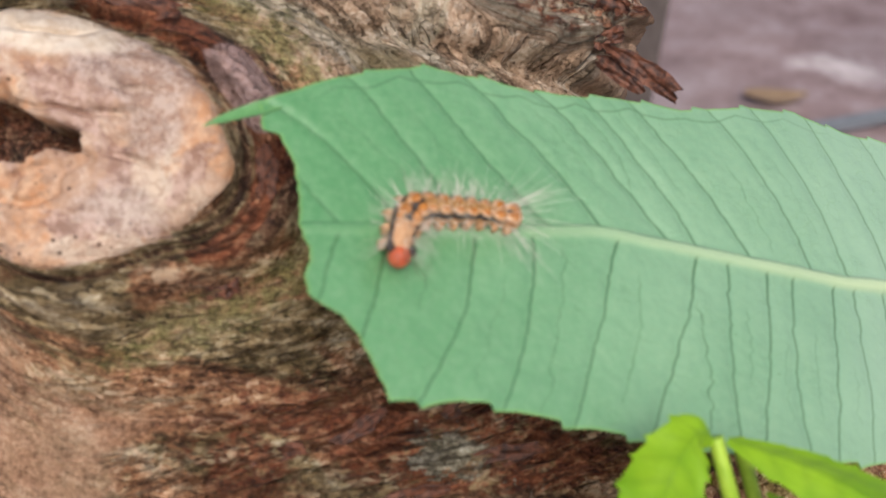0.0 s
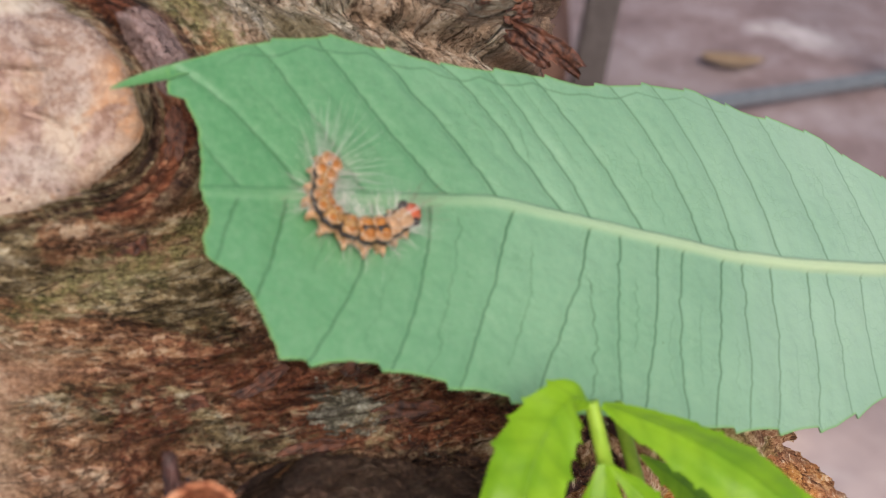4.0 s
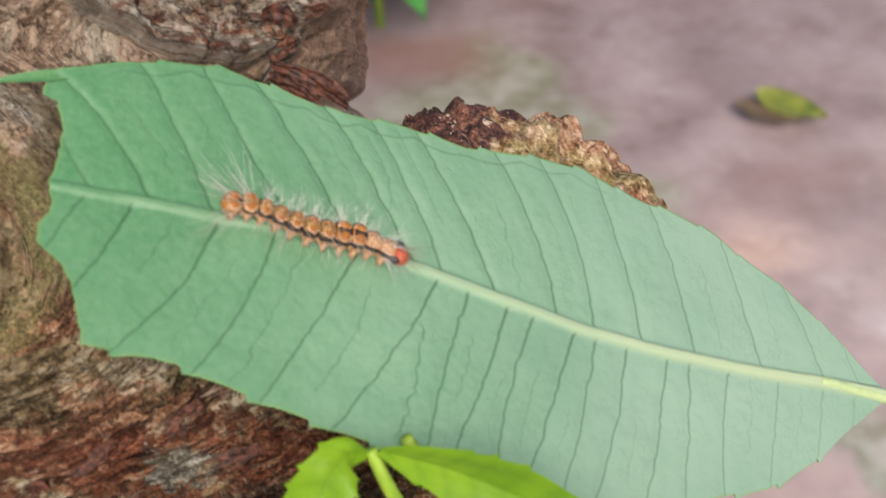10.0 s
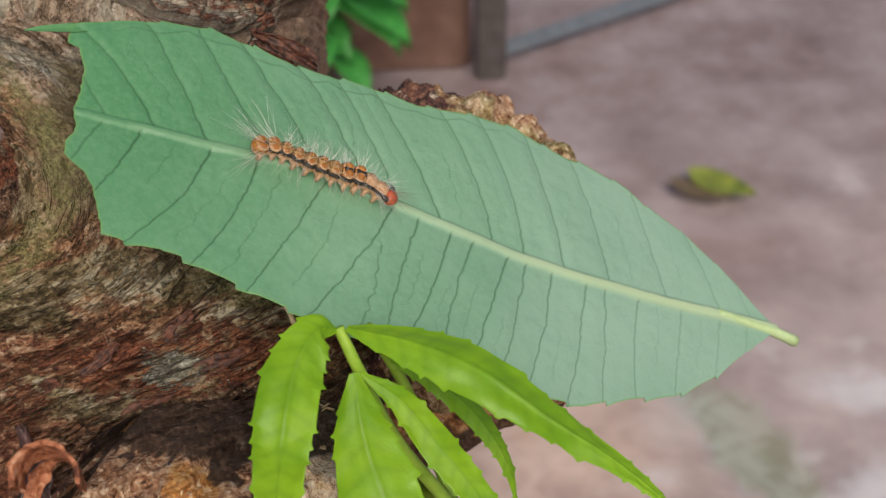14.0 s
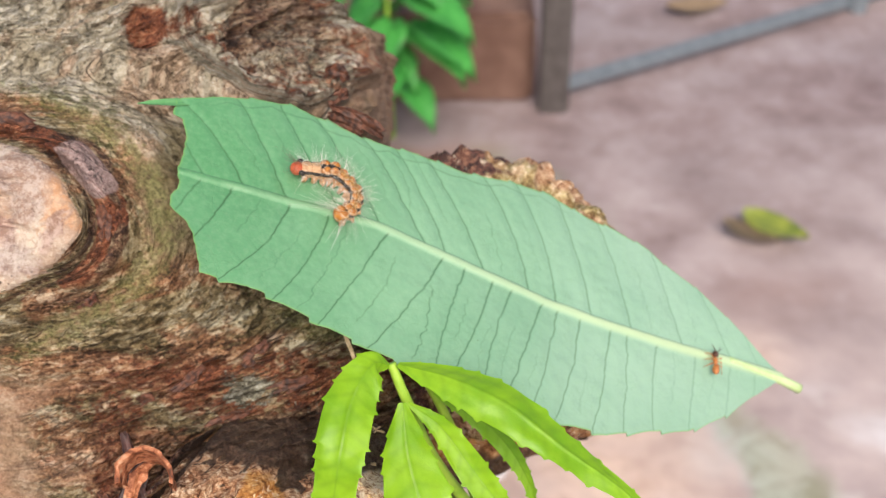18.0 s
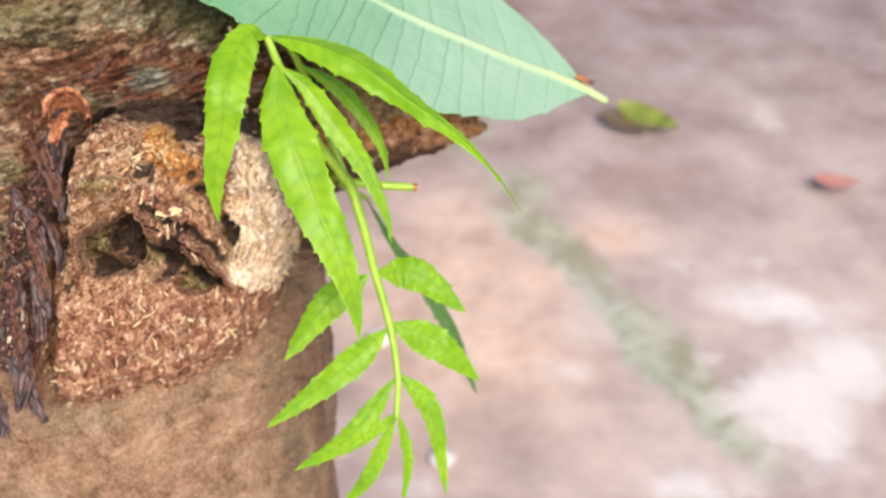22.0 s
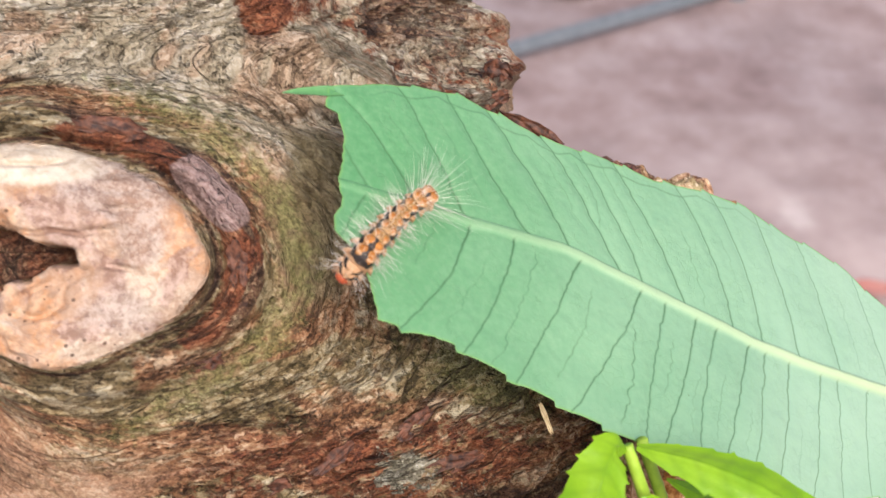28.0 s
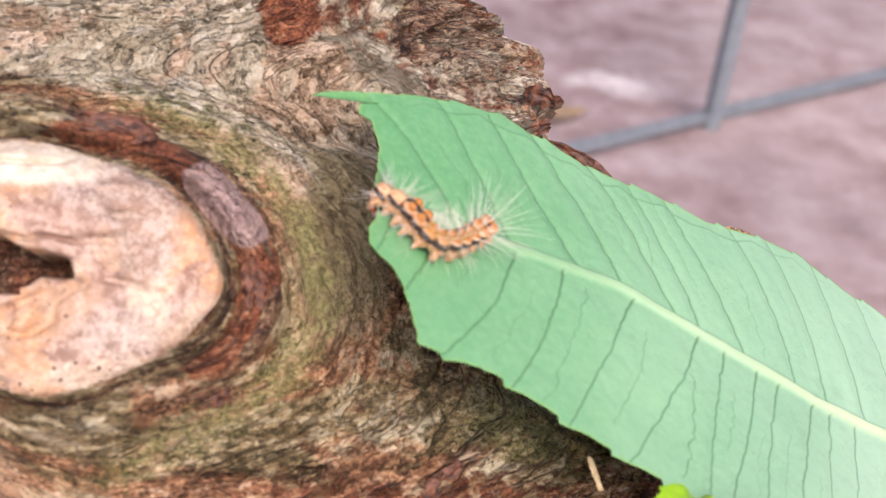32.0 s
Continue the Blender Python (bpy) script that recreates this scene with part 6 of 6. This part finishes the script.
spine(31.0, (-1.6, -5.9), (1.3, -5.5), (3.9, -6.2), (7.0, -6.2), (10.0, -3.5), (13.5, 1.9))
spine(31.5, (-1.4, 0.7), (1.4, -1.7), (3.6, -3.9), (6.7, -4.5), (11.0, -2.3), (15.5, 2.2))
spine(32.0, (-0.7, 2.2), (2.2, 0.1), (4.9, -1.9), (8.0, -4.6), (11.9, -3.0), (16.8, 1.9))

# ---- the ant ----
ant = thing("ant", "tiny reddish-orange ant walking along the leaf stalk", "ant")
A_RED = plain("ant_red", (0.38, 0.12, 0.03), (0.5, 0.2, 0.06), 2000.0, 0.35)
A_DARK = plain("ant_dark", (0.05, 0.02, 0.012), (0.10, 0.04, 0.02), 2000.0, 0.3)
th = np.linspace(0.03, math.pi - 0.03, 10)[:, None]
aa = np.linspace(0, 2 * math.pi, 14, endpoint=False)[None]
for nm, x, z, lx, lr, mt in (("head", 0.0021, 0.0010, 0.00085, 0.0007, A_DARK), ("thorax", 0.0003, 0.0010, 0.0011, 0.0005, A_RED), ("abdomen", -0.0019, 0.0011, 0.0012, 0.0008, A_RED)):
    co = np.stack([x + lx * np.cos(th) + 0 * aa, lr * np.sin(th) * np.sin(aa), z + lr * np.sin(th) * np.cos(aa)], -1)
    part(nm, grid_mesh(nm, co, True), mt, ant)
for sgn in (1, -1):
    for x, dx in ((0.0009, 0.0012), (0.0003, 0.0), (-0.0003, -0.0013)):
        part("leg", grid_mesh("leg", tube([(x, sgn * 0.0003, 0.0009), (x + dx * 0.5, sgn * 0.0013, 0.0014), (x + dx, sgn * 0.0024, 0.0)], [0.00013, 0.00012, 0.00008], 6), True), A_RED, ant)
    part("antenna", grid_mesh("antenna", tube([(0.0026, sgn * 0.0003, 0.0013), (0.0033, sgn * 0.0009, 0.0018), (0.0042, sgn * 0.0010, 0.0010)], [0.0001, 0.00009, 0.00006], 6), True), A_DARK, ant)


def on_leaf(x, y, heading, lift):
    """A pose on the leaf's surface, in the leaf's own space (metres, degrees)."""
    return pose(x, y, float(leaf_lift(np.array(x), np.array(y))) + lift, 0, 0, heading)


def crawl():
    """The caterpillar rides on the leaf, and its rings follow the line of its body."""
    walk(caterpillar, LEAF_ROWS)
    times = sorted(SPINE)
    lines = {}
    for t in times:
        p = curve_points(np.array(SPINE[t]) / 1000, 80)
        d = np.r_[0, np.cumsum(np.linalg.norm(np.diff(p, axis=0), axis=1))]
        at = np.linspace(0.02, 0.96, SEGMENTS) * d[-1]
        if 26 < t < 30.3:
            at = np.r_[0.0, 0.02, 0.045, np.linspace(0.075, 0.96, SEGMENTS - 3)] * d[-1]
        lines[t] = np.stack([np.interp(at, d, p[:, k]) for k in (0, 1)], 1)
    for i, ob in enumerate(ring_obs):
        rows, before = [], None
        for t in times:
            p = lines[t].copy()
            if t > 30.3:
                p[0] += 1.3 * (p[1] - p[0])
            d = lines[t][max(i - 1, 0)] - p[min(i + 1, SEGMENTS - 1)]
            turn = math.degrees(math.atan2(d[1], d[0]))
            if before is not None:
                while turn - before > 180:
                    turn -= 360
                while turn - before < -180:
                    turn += 360
            if before is not None and abs(turn - before) > 85:
                t0, turn0 = rows[-1][0], before
                steps = int(abs(turn - before) // 80) + 1
                p0 = lines[t0][i]
                for s in range(1, steps):
                    q = s / steps
                    pm = p0 * (1 - q) + p[i] * q
                    rows.append((t0 + (t - t0) * q, on_leaf(pm[0], pm[1], turn0 + (turn - turn0) * q, 0.0021)))
            before = turn
            dip = 0.0 if i > 2 or t < 26 else ((0.0036, 0.0030, 0.0020) if t < 30.3 else (0.0028, 0.0010, 0.0002))[i]
            rows.append((t, on_leaf(p[i][0], p[i][1], turn, 0.0021 - dip)))
        walk(ob, rows)
    ant_rows = []
    keys = [t for t, _ in LEAF_ROWS]

    def carrier(t):
        b = next((k for k in range(1, len(keys)) if keys[k] >= t), len(keys) - 1)
        q = 0 if keys[b] == keys[b - 1] else min(1, max(0, (t - keys[b - 1]) / (keys[b] - keys[b - 1])))
        return LEAF_ROWS[b - 1][1].lerp(LEAF_ROWS[b][1], q)

    # along, across, heading, lift; it starts under the leaf and comes round its lower edge
    for t, x, y, turn, lift in ((0, 104, -18, 60, -0.0035), (5.7, 104, -18, 60, -0.0035), (5.8, 104, -18, 60, -0.0035), (5.9, 104, -18, 60, -0.0035), (14.6, 106, -19, 60, -0.0035), (16.2, 110, -19, 60, -0.0035), (16.4, 112, -18, 55, 0.0006),
                                (16.5, 112.8, -15.0, 50, 0.0006), (17, 117.5, -10.1, 70, 0.0006), (17.5, 122.1, -4.2, 75, 0.0006), (18, 123.1, -3.5, 85, 0.0006), (18.5, 124.4, -3.0, 30, 0.001), (19, 129.0, -2.4, 0, 0.001), (20, 134.3, -4.5, -150, 0.0006),
                                (20.5, 138.5, -0.6, -100, 0.001), (21, 139.5, 0.2, -60, 0.001), (22, 139.8, 0.6, 0, 0.001), (22.7, 137.5, 1.8, 70, 0.0006), (23.5, 130.5, 6.6, 130, 0.0006), (24, 127.0, 8.6, 150, 0.0006), (24.5, 116.8, 14.6, 155, 0.0006), (25, 99.0, 18.4, 170, 0.0006), (25.5, 95, 18.8, 110, 0.0006), (25.8, 94, 21.6, 95, -0.0005), (26.1, 94, 20.5, 90, -0.004), (27.5, 94, 20, 120, -0.004), (32, 90, 18, 160, -0.004)):
        ant_rows.append((t, carrier(t) @ on_leaf(x / 1000, y / 1000, turn, lift)))
    walk(ant, ant_rows)


# ---- the leaf's path and the crawling ----
LEAF_ROWS = [
    (0.0, pose(-0.0672, 0.1880, 0.6851, 32.58, 12.71, 25.95)),
    (5.7, pose(-0.0672, 0.1880, 0.6851, 32.58, 12.71, 25.95)),
    (5.8, pose(-0.0637, 0.1943, 0.6917, 34.34, 20.83, 19.94)),
    (5.9, pose(-0.0574, 0.2030, 0.6966, 29.90, 28.75, 9.31)),
    (8.8, pose(-0.0574, 0.2030, 0.6966, 29.90, 28.75, 9.31)),
    (9.8, pose(-0.0582, 0.2034, 0.6953, 26.02, 27.23, 8.06)),
    (14.6, pose(-0.0582, 0.2034, 0.6953, 26.02, 27.23, 8.06)),
    (16.4, pose(-0.0583, 0.2028, 0.6960, 22.49, 26.86, 7.99)),
    (18.6, pose(-0.0583, 0.2028, 0.6960, 22.49, 26.86, 7.99)),
    (19.0, pose(-0.0581, 0.2029, 0.6962, 22.46, 27.23, 8.41)),
    (23.1, pose(-0.0581, 0.2029, 0.6962, 22.46, 27.23, 8.41)),
    (23.5, pose(-0.0593, 0.2035, 0.6983, 22.81, 26.29, 4.85)),
    (25.5, pose(-0.0593, 0.2035, 0.6983, 22.81, 26.29, 4.85)),
    (27.5, pose(-0.0599, 0.2066, 0.6962, 25.13, 25.50, 5.66)),
    (32.0, pose(-0.0599, 0.2066, 0.6962, 25.13, 25.50, 5.66)),
]


def motions():
    walk(leaf, LEAF_ROWS)
    crawl()


motions()
